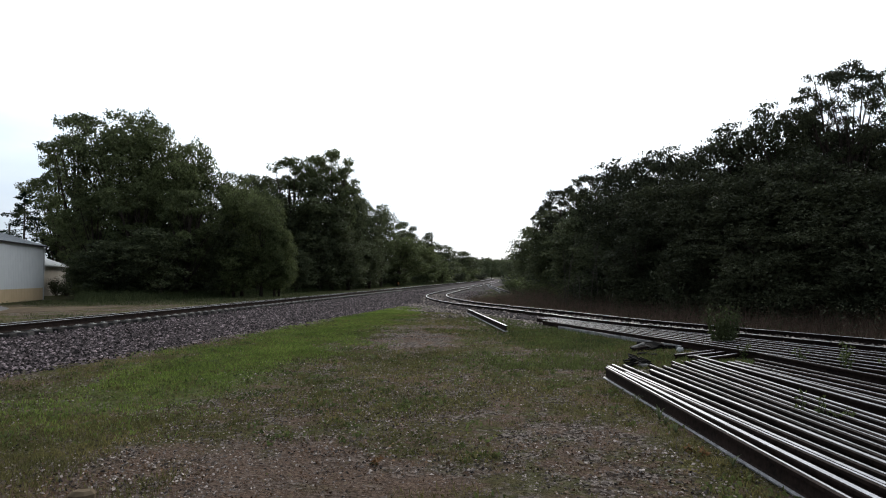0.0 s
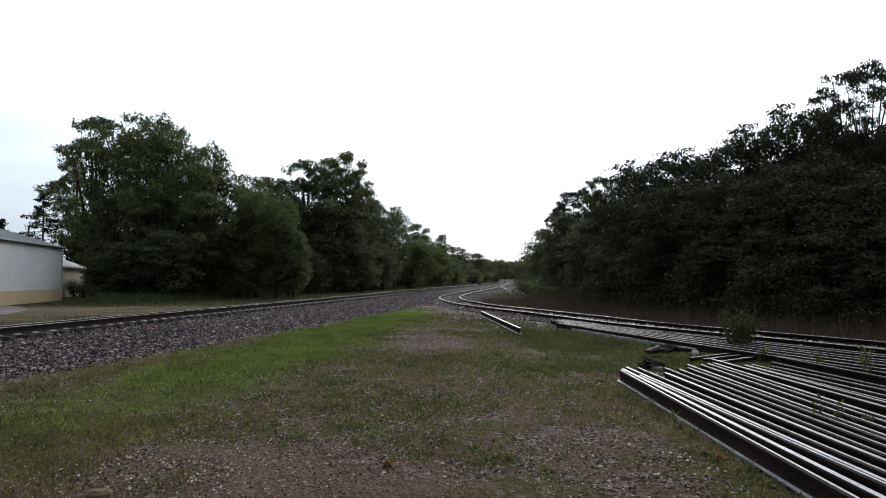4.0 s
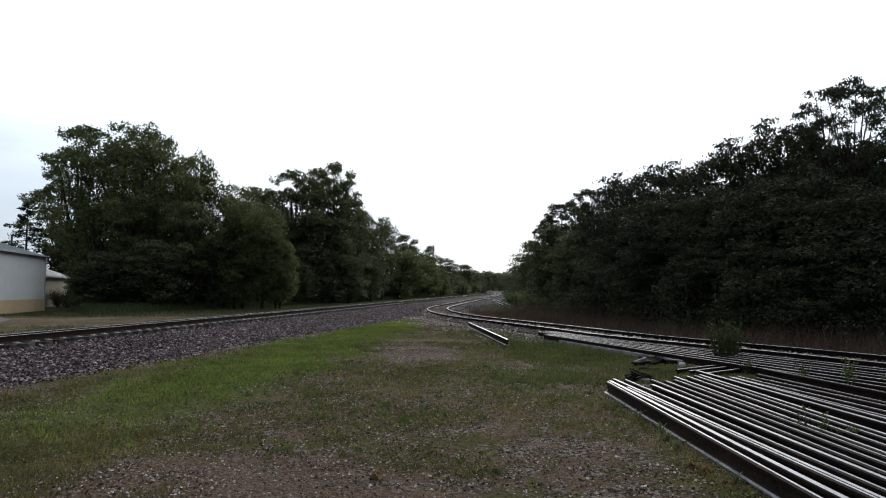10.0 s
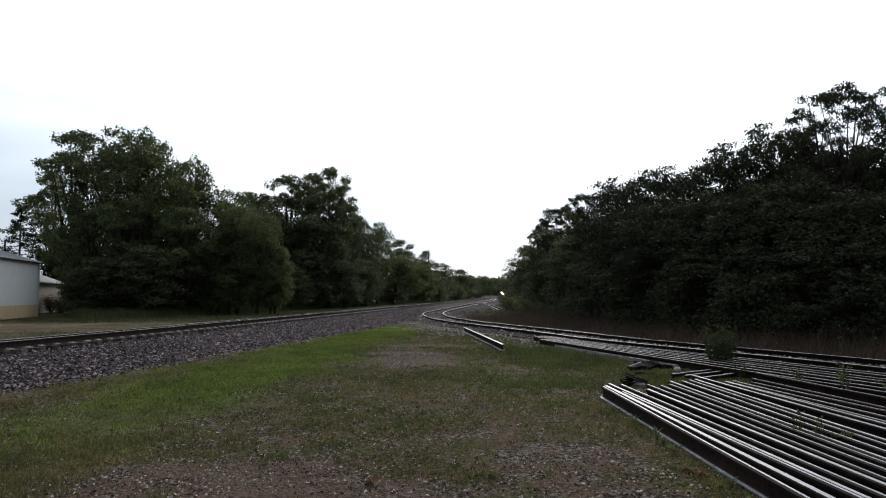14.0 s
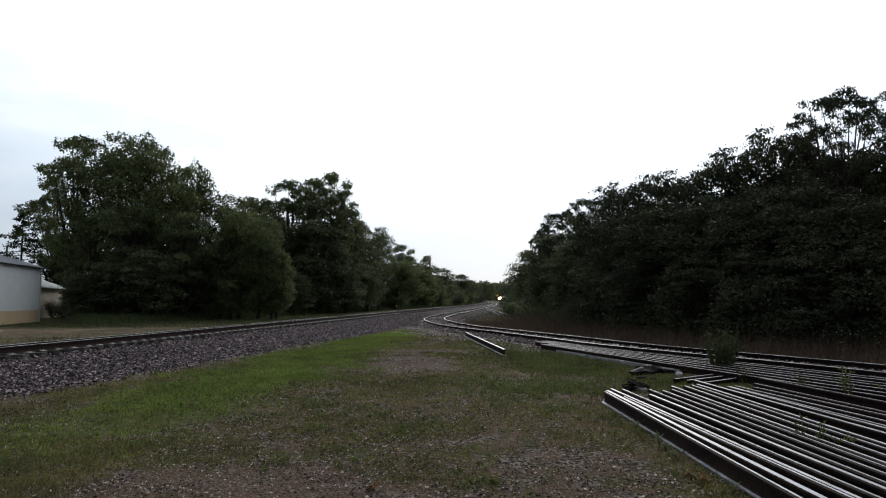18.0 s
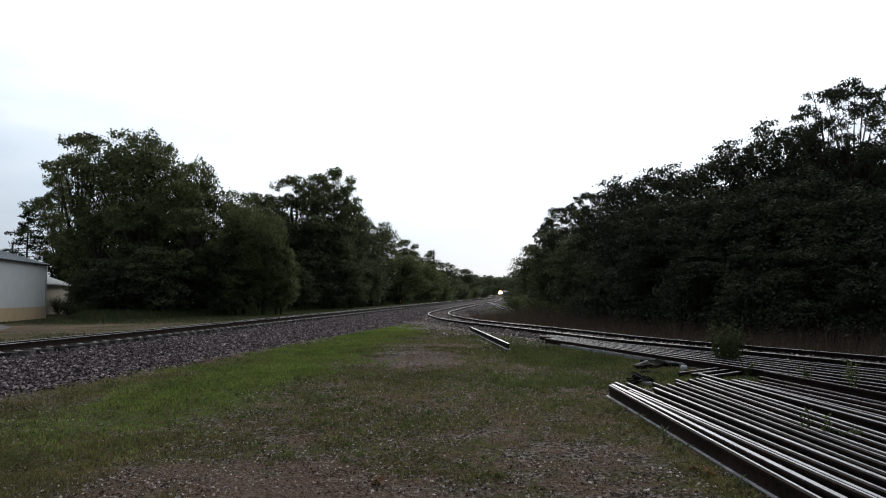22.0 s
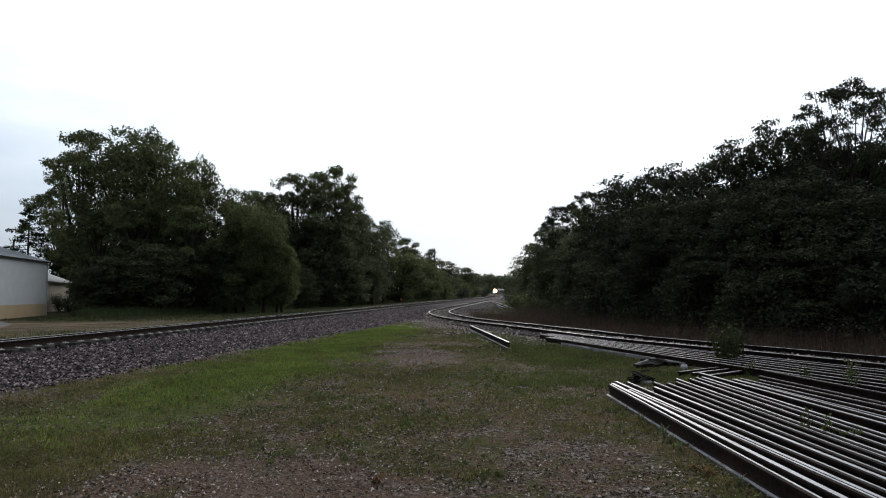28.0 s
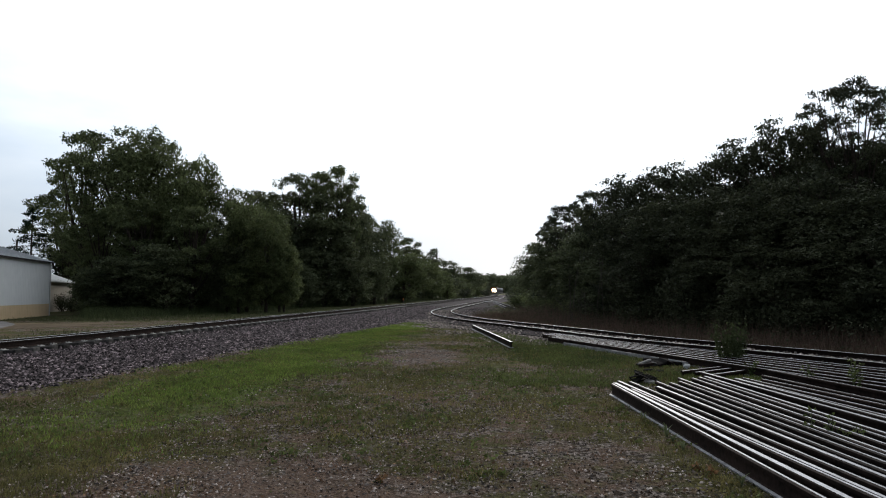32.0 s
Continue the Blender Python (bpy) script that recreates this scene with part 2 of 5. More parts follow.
def ground_mat():
    """Sparse turf over limestone gravel and dirt, with a lusher band beside the ballast."""
    m = bpy.data.materials.new("gravelly_turf")
    m.use_nodes = True
    t = m.node_tree
    n, l = t.nodes, t.links
    b = n["Principled BSDF"]
    b.inputs["Roughness"].default_value = 0.95
    b.inputs["Specular IOR Level"].default_value = 0.05
    geo = n.new("ShaderNodeNewGeometry")
    pos = geo.outputs["Position"]

    def noise_of(scale, detail, rough=0.55):
        k = n.new("ShaderNodeTexNoise")
        k.inputs["Scale"].default_value, k.inputs["Detail"].default_value, k.inputs["Roughness"].default_value = scale, detail, rough
        l.new(pos, k.inputs["Vector"])
        return k.outputs["Fac"]

    def mapped(v, a, c, lo=0.0, hi=1.0):
        k = n.new("ShaderNodeMapRange")
        k.interpolation_type = "SMOOTHSTEP"
        for key, val in (("From Min", a), ("From Max", c), ("To Min", lo), ("To Max", hi)):
            k.inputs[key].default_value = val
        l.new(v, k.inputs["Value"])
        return k.outputs[0]

    def blend(f, a, c):
        k = n.new("ShaderNodeMix")
        k.data_type = "RGBA"
        l.new(f, k.inputs[0])
        for i, v in ((6, a), (7, c)):
            if isinstance(v, tuple):
                k.inputs[i].default_value = (*v, 1)
            else:
                l.new(v, k.inputs[i])
        return k.outputs[2]

    def maths(op, a, c):
        k = n.new("ShaderNodeMath")
        k.operation = op
        for i, v in ((0, a), (1, c)):
            if isinstance(v, float):
                k.inputs[i].default_value = v
            else:
                l.new(v, k.inputs[i])
        return k.outputs[0]

    vor = n.new("ShaderNodeTexVoronoi")
    vor.inputs["Scale"].default_value = 26
    l.new(pos, vor.inputs["Vector"])
    sep = n.new("ShaderNodeSeparateColor")
    l.new(vor.outputs["Color"], sep.inputs[0])
    stone = blend(mapped(sep.outputs[0], 0.2, 1.0), (0.042, 0.03, 0.024), (0.36, 0.3, 0.265))
    dirt = blend(mapped(noise_of(34, 8, 0.7), 0.3, 0.7), (0.075, 0.049, 0.036), (0.285, 0.192, 0.142))
    bare = blend(mapped(noise_of(1.7, 6, 0.6), 0.42, 0.58), dirt, stone)
    turf = blend(mapped(noise_of(14, 7, 0.7), 0.3, 0.7), (0.045, 0.042, 0.016), (0.16, 0.147, 0.055))
    turf = blend(mapped(noise_of(0.8, 5, 0.6), 0.4, 0.6), turf, blend(mapped(noise_of(9, 7, 0.7), 0.3, 0.7), (0.038, 0.042, 0.014), (0.145, 0.15, 0.049)))
    lush = blend(mapped(noise_of(11, 7, 0.7), 0.3, 0.7), (0.05, 0.075, 0.014), (0.15, 0.19, 0.038))
    wide = noise_of(0.55, 5, 0.6)
    fine = noise_of(4.5, 6, 0.65)
    cover = mapped(maths("ADD", maths("MULTIPLY", wide, 0.55), maths("MULTIPLY", fine, 0.45)), 0.45, 0.56)
    xyz = n.new("ShaderNodeSeparateXYZ")
    l.new(pos, xyz.inputs[0])
    # the lusher band runs up beside the ballast
    s = maths("SUBTRACT", maths("ADD", xyz.outputs[0], 5.3), maths("MULTIPLY", xyz.outputs[1], 0.085))
    s = maths("ABSOLUTE", maths("ADD", s, maths("MULTIPLY", maths("SUBTRACT", noise_of(0.5, 5, 0.6), 0.5), 3.2)), 0.0)
    band = maths("SUBTRACT", 1.0, mapped(maths("ADD", s, maths("MULTIPLY", maths("SUBTRACT", noise_of(3.5, 5, 0.65), 0.5), 1.4)), 0.7, 1.9))
    band = maths("MULTIPLY", band, mapped(xyz.outputs[1], 6.5, 11.5, 0.15, 1.0))

    def patch(cx, cy, rx, ry):
        a = maths("DIVIDE", maths("SUBTRACT", xyz.outputs[0], cx), rx)
        c = maths("DIVIDE", maths("SUBTRACT", xyz.outputs[1], cy), ry)
        d = maths("ADD", maths("MULTIPLY", a, a), maths("MULTIPLY", c, c))
        return mapped(maths("ADD", d, maths("MULTIPLY", maths("SUBTRACT", noise_of(1.1, 6, 0.65), 0.5), 4.5)), 0.3, 1.5)
    trodden = patch(-2.1, 5.3, 2.3, 1.3)
    cover = maths("MULTIPLY", cover, trodden)
    bare = blend(maths("ADD", maths("MULTIPLY", trodden, 0.6), 0.4), dirt, bare)
    cover = maths("MULTIPLY", cover, patch(-0.9, 17.0, 1.3, 2.6))
    cover = maths("MULTIPLY", cover, mapped(maths("SUBTRACT", xyz.outputs[1], maths("MULTIPLY", xyz.outputs[0], 0.9)), 4.0, 9.0, 0.8, 1.0))
    base = blend(cover, bare, turf)
    col = blend(band, base, lush)
    far = mapped(xyz.outputs[1], 30.0, 60.0)
    col = blend(far, col, blend(mapped(noise_of(0.3, 6, 0.6), 0.4, 0.6), (0.03, 0.036, 0.013), (0.085, 0.08, 0.034)))
    l.new(col, b.inputs["Base Color"])
    bp = n.new("ShaderNodeBump")
    bp.inputs["Strength"].default_value, bp.inputs["Distance"].default_value = 1.0, 0.05
    l.new(maths("ADD", vor.outputs["Distance"], noise_of(55, 7, 0.75)), bp.inputs["Height"])
    l.new(bp.outputs[0], b.inputs["Normal"])
    return m


GROUND = ground_mat()


# ---- builders ----
def mesh_of(name, verts, faces, mats, index=None, smooth=False):
    me = bpy.data.meshes.new(name)
    me.from_pydata([tuple(v) for v in verts], [], [tuple(f) for f in faces])
    for k in mats:
        me.materials.append(k)
    if index is not None:
        me.polygons.foreach_set("material_index", np.asarray(index, dtype=np.int32))
    if smooth:
        me.polygons.foreach_set("use_smooth", np.ones(len(me.polygons), dtype=bool))
    me.update()
    return me


def fast_mesh(name, verts, faces, mats, index=None):
    """A mesh from arrays: verts (n, 3), faces (m, k), all faces of k corners."""
    me = bpy.data.meshes.new(name)
    nv, (nf, k) = len(verts), faces.shape
    me.vertices.add(nv)
    me.vertices.foreach_set("co", np.ascontiguousarray(verts, dtype=np.float32).ravel())
    me.loops.add(nf * k)
    me.loops.foreach_set("vertex_index", np.ascontiguousarray(faces, dtype=np.int32).ravel())
    me.polygons.add(nf)
    me.polygons.foreach_set("loop_start", np.arange(0, nf * k, k, dtype=np.int32))
    for q in mats:
        me.materials.append(q)
    if index is not None:
        me.polygons.foreach_set("material_index", np.asarray(index, dtype=np.int32))
    me.update(calc_edges=True)
    return me


class Shape:
    """Collects simple solids into one mesh."""

    def __init__(self):
        self.v, self.f, self.i = [], [], []

    def add(self, verts, faces, k=0):
        o = len(self.v)
        self.v += [tuple(p) for p in verts]
        self.f += [tuple(o + q for q in f) for f in faces]
        self.i += [k] * len(faces)
        return self

    def box(self, x0, x1, y0, y1, z0, z1, k=0, bevel=0.0):
        if bevel:
            b = bevel
            ring = [(x0 + b, y0), (x1 - b, y0), (x1, y0 + b), (x1, y1 - b), (x1 - b, y1), (x0 + b, y1), (x0, y1 - b), (x0, y0 + b)]
            inner = [(min(max(x, x0 + b), x1 - b), min(max(y, y0 + b), y1 - b)) for x, y in ring]
            v = [(x, y, z0) for x, y in ring] + [(x, y, z1 - b) for x, y in ring] + [(x, y, z1) for x, y in inner]
            f = [tuple(range(7, -1, -1))]
            for r in (0, 8):
                f += [(r + q, r + (q + 1) % 8, r + 8 + (q + 1) % 8, r + 8 + q) for q in range(8)]
            f.append((16, 17, 18, 19, 20, 21, 22, 23))
            return self.add(v, f, k)
        v = [(x, y, z) for z in (z0, z1) for x, y in ((x0, y0), (x1, y0), (x1, y1), (x0, y1))]
        return self.add(v, [(3, 2, 1, 0), (4, 5, 6, 7), (0, 1, 5, 4), (1, 2, 6, 5), (2, 3, 7, 6), (3, 0, 4, 7)], k)

    def tube(self, points, radii, sides=8, k=0, caps=True):
        """A tapered tube through the points."""
        rings = []
        for j, p in enumerate(points):
            p = Vector([float(q) for q in p])
            d = Vector([float(q) for q in points[min(j + 1, len(points) - 1)]]) - Vector([float(q) for q in points[max(j - 1, 0)]])
            d.normalize()
            a = d.orthogonal().normalized() if abs(d.z) < 0.99 else Vector((1, 0, 0))
            c = d.cross(a).normalized()
            a = c.cross(d)
            rings.append([p + float(radii[j]) * (math.cos(q) * a + math.sin(q) * c) for q in [2 * math.pi * s / sides for s in range(sides)]])
        v = [p for r in rings for p in r]
        f = []
        for j in range(len(points) - 1):
            f += [(j * sides + s, j * sides + (s + 1) % sides, (j + 1) * sides + (s + 1) % sides, (j + 1) * sides + s) for s in range(sides)]
        if caps:
            f += [tuple(range(sides - 1, -1, -1)), tuple((len(points) - 1) * sides + s for s in range(sides))]
        return self.add(v, f, k)

    def sweep(self, profile, points, mats, caps=True):
        """The closed profile (across, up, material of the side that starts there) along level points."""
        m = len(profile)
        v = []
        for j, p in enumerate(points):
            a, c = points[max(j - 1, 0)], points[min(j + 1, len(points) - 1)]
            d = Vector((c[0] - a[0], c[1] - a[1], 0)).normalized()
            side = Vector((d.y, -d.x, 0))
            v += [(p[0] + side.x * q[0], p[1] + side.y * q[0], p[2] + q[1]) for q in profile]
        o = len(self.v)
        self.v += v
        for j in range(len(points) - 1):
            for s in range(m):
                self.f.append((o + j * m + s, o + j * m + (s + 1) % m, o + (j + 1) * m + (s + 1) % m, o + (j + 1) * m + s))
                self.i.append(profile[s][2])
        if caps:
            self.f += [tuple(o + s for s in range(m - 1, -1, -1)), tuple(o + (len(points) - 1) * m + s for s in range(m))]
            self.i += [0, 0]
        return self

    def mesh(self, name, *mats, smooth=False):
        return mesh_of(name, self.v, self.f, mats, self.i, smooth)


def part(name, shape, mats, parent, label="", smooth=False):
    """Links a shape as one mesh object under a thing or a part."""
    mats = mats if isinstance(mats, tuple) else (mats,)
    ob = new(name, shape.mesh(name, *mats, smooth=smooth) if isinstance(shape, Shape) else shape)
    ob.parent = parent
    return tagged(ob, label)


def thing(name, m, label, category, group="", kind=""):
    ob = new(name)
    ob.matrix_basis = m
    ob.empty_display_size = 0.2
    return tagged(ob, label, category, group, kind)


def scattered(verts, faces, at, turn, size, tilt=None):
    """Copies of a small template at many places: arrays for fast_mesh. size: (n, 3)."""
    n = len(at)
    c, s = np.cos(turn), np.sin(turn)
    p = verts[None] * size[:, None, :]
    if tilt is not None:
        ct, st = np.cos(tilt)[:, None], np.sin(tilt)[:, None]
        y, z = p[:, :, 1] * ct - p[:, :, 2] * st, p[:, :, 1] * st + p[:, :, 2] * ct
        p = np.stack([p[:, :, 0], y, z], 2)
    x = p[:, :, 0] * c[:, None] - p[:, :, 1] * s[:, None]
    y = p[:, :, 0] * s[:, None] + p[:, :, 1] * c[:, None]
    out = np.stack([x, y, p[:, :, 2]], 2) + at[:, None, :]
    f = faces[None] + (np.arange(n) * len(verts))[:, None, None]
    return out.reshape(-1, 3), f.reshape(-1, faces.shape[1])


def rng(seed):
    return np.random.RandomState(seed)

# ---- lines of the plan ----
def curve_through(points):
    """x as a smooth function of y through the points."""
    ys = np.array([p[0] for p in points], dtype=float)
    xs = np.array([p[1] for p in points], dtype=float)
    d = np.gradient(xs, ys)

    def at(y):
        k = int(min(max(np.searchsorted(ys, y) - 1, 0), len(ys) - 2))
        h = ys[k + 1] - ys[k]
        u = (y - ys[k]) / h
        return float((2 * u**3 - 3 * u**2 + 1) * xs[k] + (u**3 - 2 * u**2 + u) * h * d[k]
                     + (-2 * u**3 + 3 * u**2) * xs[k + 1] + (u**3 - u**2) * h * d[k + 1])
    return at


main_x = curve_through([(-60, -21.9), (0, -13.85), (60, -5.8), (120, 2.2), (180, 10.2), (240, 17.6), (320, 23.3), (420, 29.0),
                        (546, 43.4), (654, 57.5), (760, 74), (900, 103), (1100, 152), (1400, 245)])
siding_x = curve_through([(-30, 26.5), (0, 14.2), (8, 10.9), (14, 8.45), (20.2, 5.6), (24.3, 4.35), (27.2, 3.4), (30.4, 2.3), (33.6, 1.25),
                          (37.6, 0.35), (41, -0.2), (46, -0.62), (49, -0.65), (54, -0.35), (60, 0.25), (71.7, 1.7), (98, 5.1), (125, 8.6),
                          (165, 13.0), (200, 16.2), (240, 19.4)])
RAIL_TOP, SIDING_TOP = 0.52, 0.27


def rail_offset(y, x):
    """How far east of the main line's near rail a place lies."""
    return x - (main_x(y) + 0.75)


def foot(y):
    return 4.15 + 0.092 * (min(max(y, -5), 36) - 11) + max(0, min(2.6, (y - 35) * 0.3))


def bed_height(y, s):
    """The ballast of the main line, s metres east of its near rail."""
    f = foot(y)
    if s < -5.2 or s > f:
        return -0.06
    if s < -2.3:
        return 0.2 * (1 - (-2.3 - s) / 2.9) - 0.06 * (-2.3 - s) / 2.9
    if s < 0.4:
        return 0.255
    u = (s - 0.4) / (f - 0.4)
    return 0.25 * (1 - u) ** 1.1 - 0.03 * u


def side_height(d):
    """The thin ballast of the siding, d metres off its middle."""
    a = abs(d)
    return 0.14 if a < 0.9 else 0.14 - 0.19 * min(1, (a - 0.9) / 0.7)


# ---- ground ----
def make_ground():
    xs = np.concatenate([[-3000, -1200, -500, -220, -120, -80, -60, -45, -35, -28, -22, -18, -15], np.arange(-12, 12, 0.4),
                         [12, 14, 17, 21, 26, 33, 42, 55, 80, 130, 250, 500, 1200, 3000]])
    ys = np.concatenate([[-3000, -1000, -300, -100, -40, -15, -6], np.arange(-2, 34, 0.4),
                         [34, 36, 39, 43, 48, 55, 64, 76, 95, 120, 160, 220, 300, 450, 700, 1100, 1800, 3500]])
    v = []
    for y in ys:
        for x in xs:
            near = max(0.0, 1 - max(abs(x), abs(y - 12) * 0.5) / 14)
            z = 0.035 * noise.noise((x * 0.35, y * 0.35, 0)) + 0.018 * noise.noise((x * 1.6, y * 1.6, 3))
            v.append((x, y, near * z))
    nx, ny = len(xs), len(ys)
    f = [(j * nx + i, j * nx + i + 1, (j + 1) * nx + i + 1, (j + 1) * nx + i) for j in range(ny - 1) for i in range(nx - 1)]
    ob = new("ground", mesh_of("ground", v, f, [GROUND], smooth=True))
    tagged(ob, "flat gravelly ground with patchy short grass", "ground", kind="structure")


def make_beds():
    ys = list(np.arange(-30, 70, 1.2)) + list(np.arange(70, 400, 8.0))
    us = list(np.linspace(-5.2, 0.75, 9)) + list(np.linspace(0.0, 1.0, 12))[1:]
    v = []
    for y in ys:
        for k, u in enumerate(us):
            s = u if k < 9 else 0.75 + u * (foot(y) - 0.75)
            v.append((main_x(y) + 0.75 + s, y, bed_height(y, s) + (0.03 * noise.noise((s * 2, y * 0.9, 5)) if 0 < k < len(us) - 1 else 0)))
    n = len(us)
    f = [(j * n + i, j * n + i + 1, (j + 1) * n + i + 1, (j + 1) * n + i) for j in range(len(ys) - 1) for i in range(n - 1)]
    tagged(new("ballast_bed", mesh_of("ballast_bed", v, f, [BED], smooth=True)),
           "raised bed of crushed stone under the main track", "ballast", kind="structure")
    ys = list(np.arange(-30, 60, 1.0)) + list(np.arange(60, 240, 6.0))
    ds = [-2.0, -1.6, -1.25, -0.9, 0.0, 0.9, 1.25, 1.6, 2.0]
    v = [(siding_x(y) + d, y, side_height(d) + 0.02 * noise.noise((d * 2, y, 9))) for y in ys for d in ds]
    n = len(ds)
    f = [(j * n + i, j * n + i + 1, (j + 1) * n + i + 1, (j + 1) * n + i) for j in range(len(ys) - 1) for i in range(n - 1)]
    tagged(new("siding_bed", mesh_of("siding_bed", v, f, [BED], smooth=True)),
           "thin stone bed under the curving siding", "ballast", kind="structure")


STONE_V = np.array([(1, 0.1, 0), (-0.1, 0.9, 0.15), (-0.95, -0.1, -0.1), (0.15, -1, 0.1), (0.1, 0.1, 0.75)])
STONE_F = np.array([(0, 1, 4), (1, 2, 4), (2, 3, 4), (3, 0, 4)])


def stones(name, places, lo, hi, material, label, seed):
    r = rng(seed)
    n = len(places)
    size = (lo + (hi - lo) * r.rand(n) ** 1.8)[:, None] * (0.65 + 0.7 * r.rand(n, 3))
    v, f = scattered(STONE_V, STONE_F, np.array(places), r.rand(n) * 6.28, size, r.rand(n) * 1.2 - 0.6)
    tagged(new(name, fast_mesh(name, v, f, [material])), label, "stones", kind="stuff")


def make_ballast():
    r = rng(4)
    p = []
    while len(p) < 54000:
        y = 7 + 63 * r.rand() ** 1.9
        s = 0.3 + (foot(y) - 0.13) * r.rand() ** 0.9
        if s > foot(y) - 0.3 and r.rand() < 0.6:
            continue
        p.append((main_x(y) + 0.75 + s, y, max(bed_height(y, s), 0.0) + (0.008 if s > 0.7 else 0.018)))
    stones("ballast_stone", p, 0.016, 0.044, BALLAST, "loose crushed pinkish grey granite ballast", 5)
    p = []
    while len(p) < 12000:
        y = 9 + 46 * r.rand() ** 1.4
        d = -1.7 + 3.2 * r.rand()
        if y > 24:
            d *= 1.5
        p.append((siding_x(y) + d, y, max(side_height(d), 0) + 0.008))
    while len(p) < 25000:
        y = 20 + 26 * r.rand()
        d = -4.2 + 3.4 * r.rand() ** 0.6
        if noise.noise((d * 0.9, y * 0.5, 71)) + 0.25 * r.randn() < -0.1 - 0.12 * (d + 1):
            continue
        p.append((siding_x(y) + d, y, 0.008))
    stones("siding_stone", p, 0.024, 0.064, PEBBLE, "pale crushed stone along the siding", 6)


# ---- track ----
def rail_profile(crown):
    """A flat-bottomed rail: across, up, and what shows on the side that starts there (web, crown, foot)."""
    half = [(0.07, 0, 2), (0.07, 0.012, 2), (0.012, 0.032, 0), (0.009, 0.14, 0), (0.033, 0.15, 0), (0.036, 0.172, 0), (crown, 0.182, 1)]
    back = [(-crown, 0.182, 0), (-0.036, 0.172, 0), (-0.033, 0.15, 0), (-0.009, 0.14, 0), (-0.012, 0.032, 2), (-0.07, 0.012, 2), (-0.07, 0, 0)]
    return half + back


RAIL = rail_profile(0.03)


def make_track(name, xof, y0, y1, step, top, label, head, cant=0.0):
    t = thing(name, pose(0, 0, 0), label, "railway track", kind="structure")
    for d in (-0.75, 0.75):
        ys = np.arange(y0, y1 + step, step)
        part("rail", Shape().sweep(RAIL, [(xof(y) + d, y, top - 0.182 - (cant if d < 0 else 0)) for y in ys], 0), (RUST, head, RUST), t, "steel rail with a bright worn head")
    return t


def make_ties(track, xof, y0, n, gap, top, plates, joined_to=0, cant=0.0):
    tie = Shape().box(-1.3, 1.3, -0.115, 0.115, -0.17, 0, bevel=0.012).mesh("tie", TIE)
    plate = Shape().box(-0.19, 0.19, -0.09, 0.09, 0.0, 0.016, bevel=0.005)
    for sx in (-0.11, 0.11):
        for sy in (-0.05, 0.05):
            plate.box(sx - 0.018, sx + 0.018, sy - 0.014, sy + 0.014, 0.016, 0.04, bevel=0.004)
    plate = plate.mesh("tie_plate", PLATE)
    r = rng(8)
    y = y0
    for k in range(n):
        slope = xof(y + 0.5) - xof(y - 0.5)
        ob = new("tie", tie)
        ob.parent = track
        ob.matrix_basis = pose(xof(y) + r.randn() * 0.02, y, top - cant / 2, 0, -math.degrees(cant / 1.5), -math.degrees(math.atan(slope)) + r.randn() * 0.6)
        if plates and k < 110:
            for d in (-0.75, 0.75):
                q = new("tie_plate", plate)
                q.parent = ob
                q.matrix_basis = pose(d, 0, 0.002)
        y += gap
    rest = Shape()
    while y < joined_to:
        x = xof(y)
        rest.box(x - 1.3, x + 1.3, y - 0.115, y + 0.115, top - 0.15, top)
        y += gap
    if rest.v:
        tagged(part("far_ties", rest, TIE, track), kind="stuff")


def make_tracks():
    t = make_track("main_track", main_x, -30, 1150, 5, RAIL_TOP, "main railway line on a ballast bed", SHINE, 0.08)
    make_ties(t, main_x, 4, 230, 0.55, RAIL_TOP - 0.2, True, 320, 0.08)
    t = make_track("siding_track", siding_x, -20, 240, 1.0, SIDING_TOP, "rusty curving siding joining the main line", SHINE)
    make_ties(t, siding_x, 6, 130, 0.6, SIDING_TOP - 0.2, False, 200)


# ---- stacked rails ----
def loose_rail(x, y, z, length, heading, label, crown=0.018, group="stacked rails", roll=0.0, bright=False):
    """A rail lying with one end at (x, y) and running off at heading degrees east of south."""
    run = [(0, -length * k / 6, 0) for k in range(7)]
    key = (round(length, 2), round(crown, 3), bright)
    if key not in RAIL_MESHES:
        # only the foot's outer edges are pale, coloured as if catching sky
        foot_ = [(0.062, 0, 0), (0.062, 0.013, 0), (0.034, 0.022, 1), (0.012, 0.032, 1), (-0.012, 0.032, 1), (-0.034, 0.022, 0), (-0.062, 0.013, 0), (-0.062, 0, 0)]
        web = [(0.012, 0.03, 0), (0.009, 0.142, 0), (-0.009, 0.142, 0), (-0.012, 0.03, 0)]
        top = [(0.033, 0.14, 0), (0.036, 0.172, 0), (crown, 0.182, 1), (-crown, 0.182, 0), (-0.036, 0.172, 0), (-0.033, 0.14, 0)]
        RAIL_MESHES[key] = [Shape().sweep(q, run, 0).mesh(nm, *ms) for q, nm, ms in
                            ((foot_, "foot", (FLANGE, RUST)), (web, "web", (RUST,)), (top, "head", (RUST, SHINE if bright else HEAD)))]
    ob = thing("steel_rail", pose(x, y, z, 0, roll, heading), label, "rail", group)
    for nm, me, lab in zip(("foot", "web", "head"), RAIL_MESHES[key], ("grey rail foot", "dark rusty rail web", "rail head with a bright worn crown")):
        part(nm, me, (), ob, lab)
    return ob


RAIL_MESHES = {}
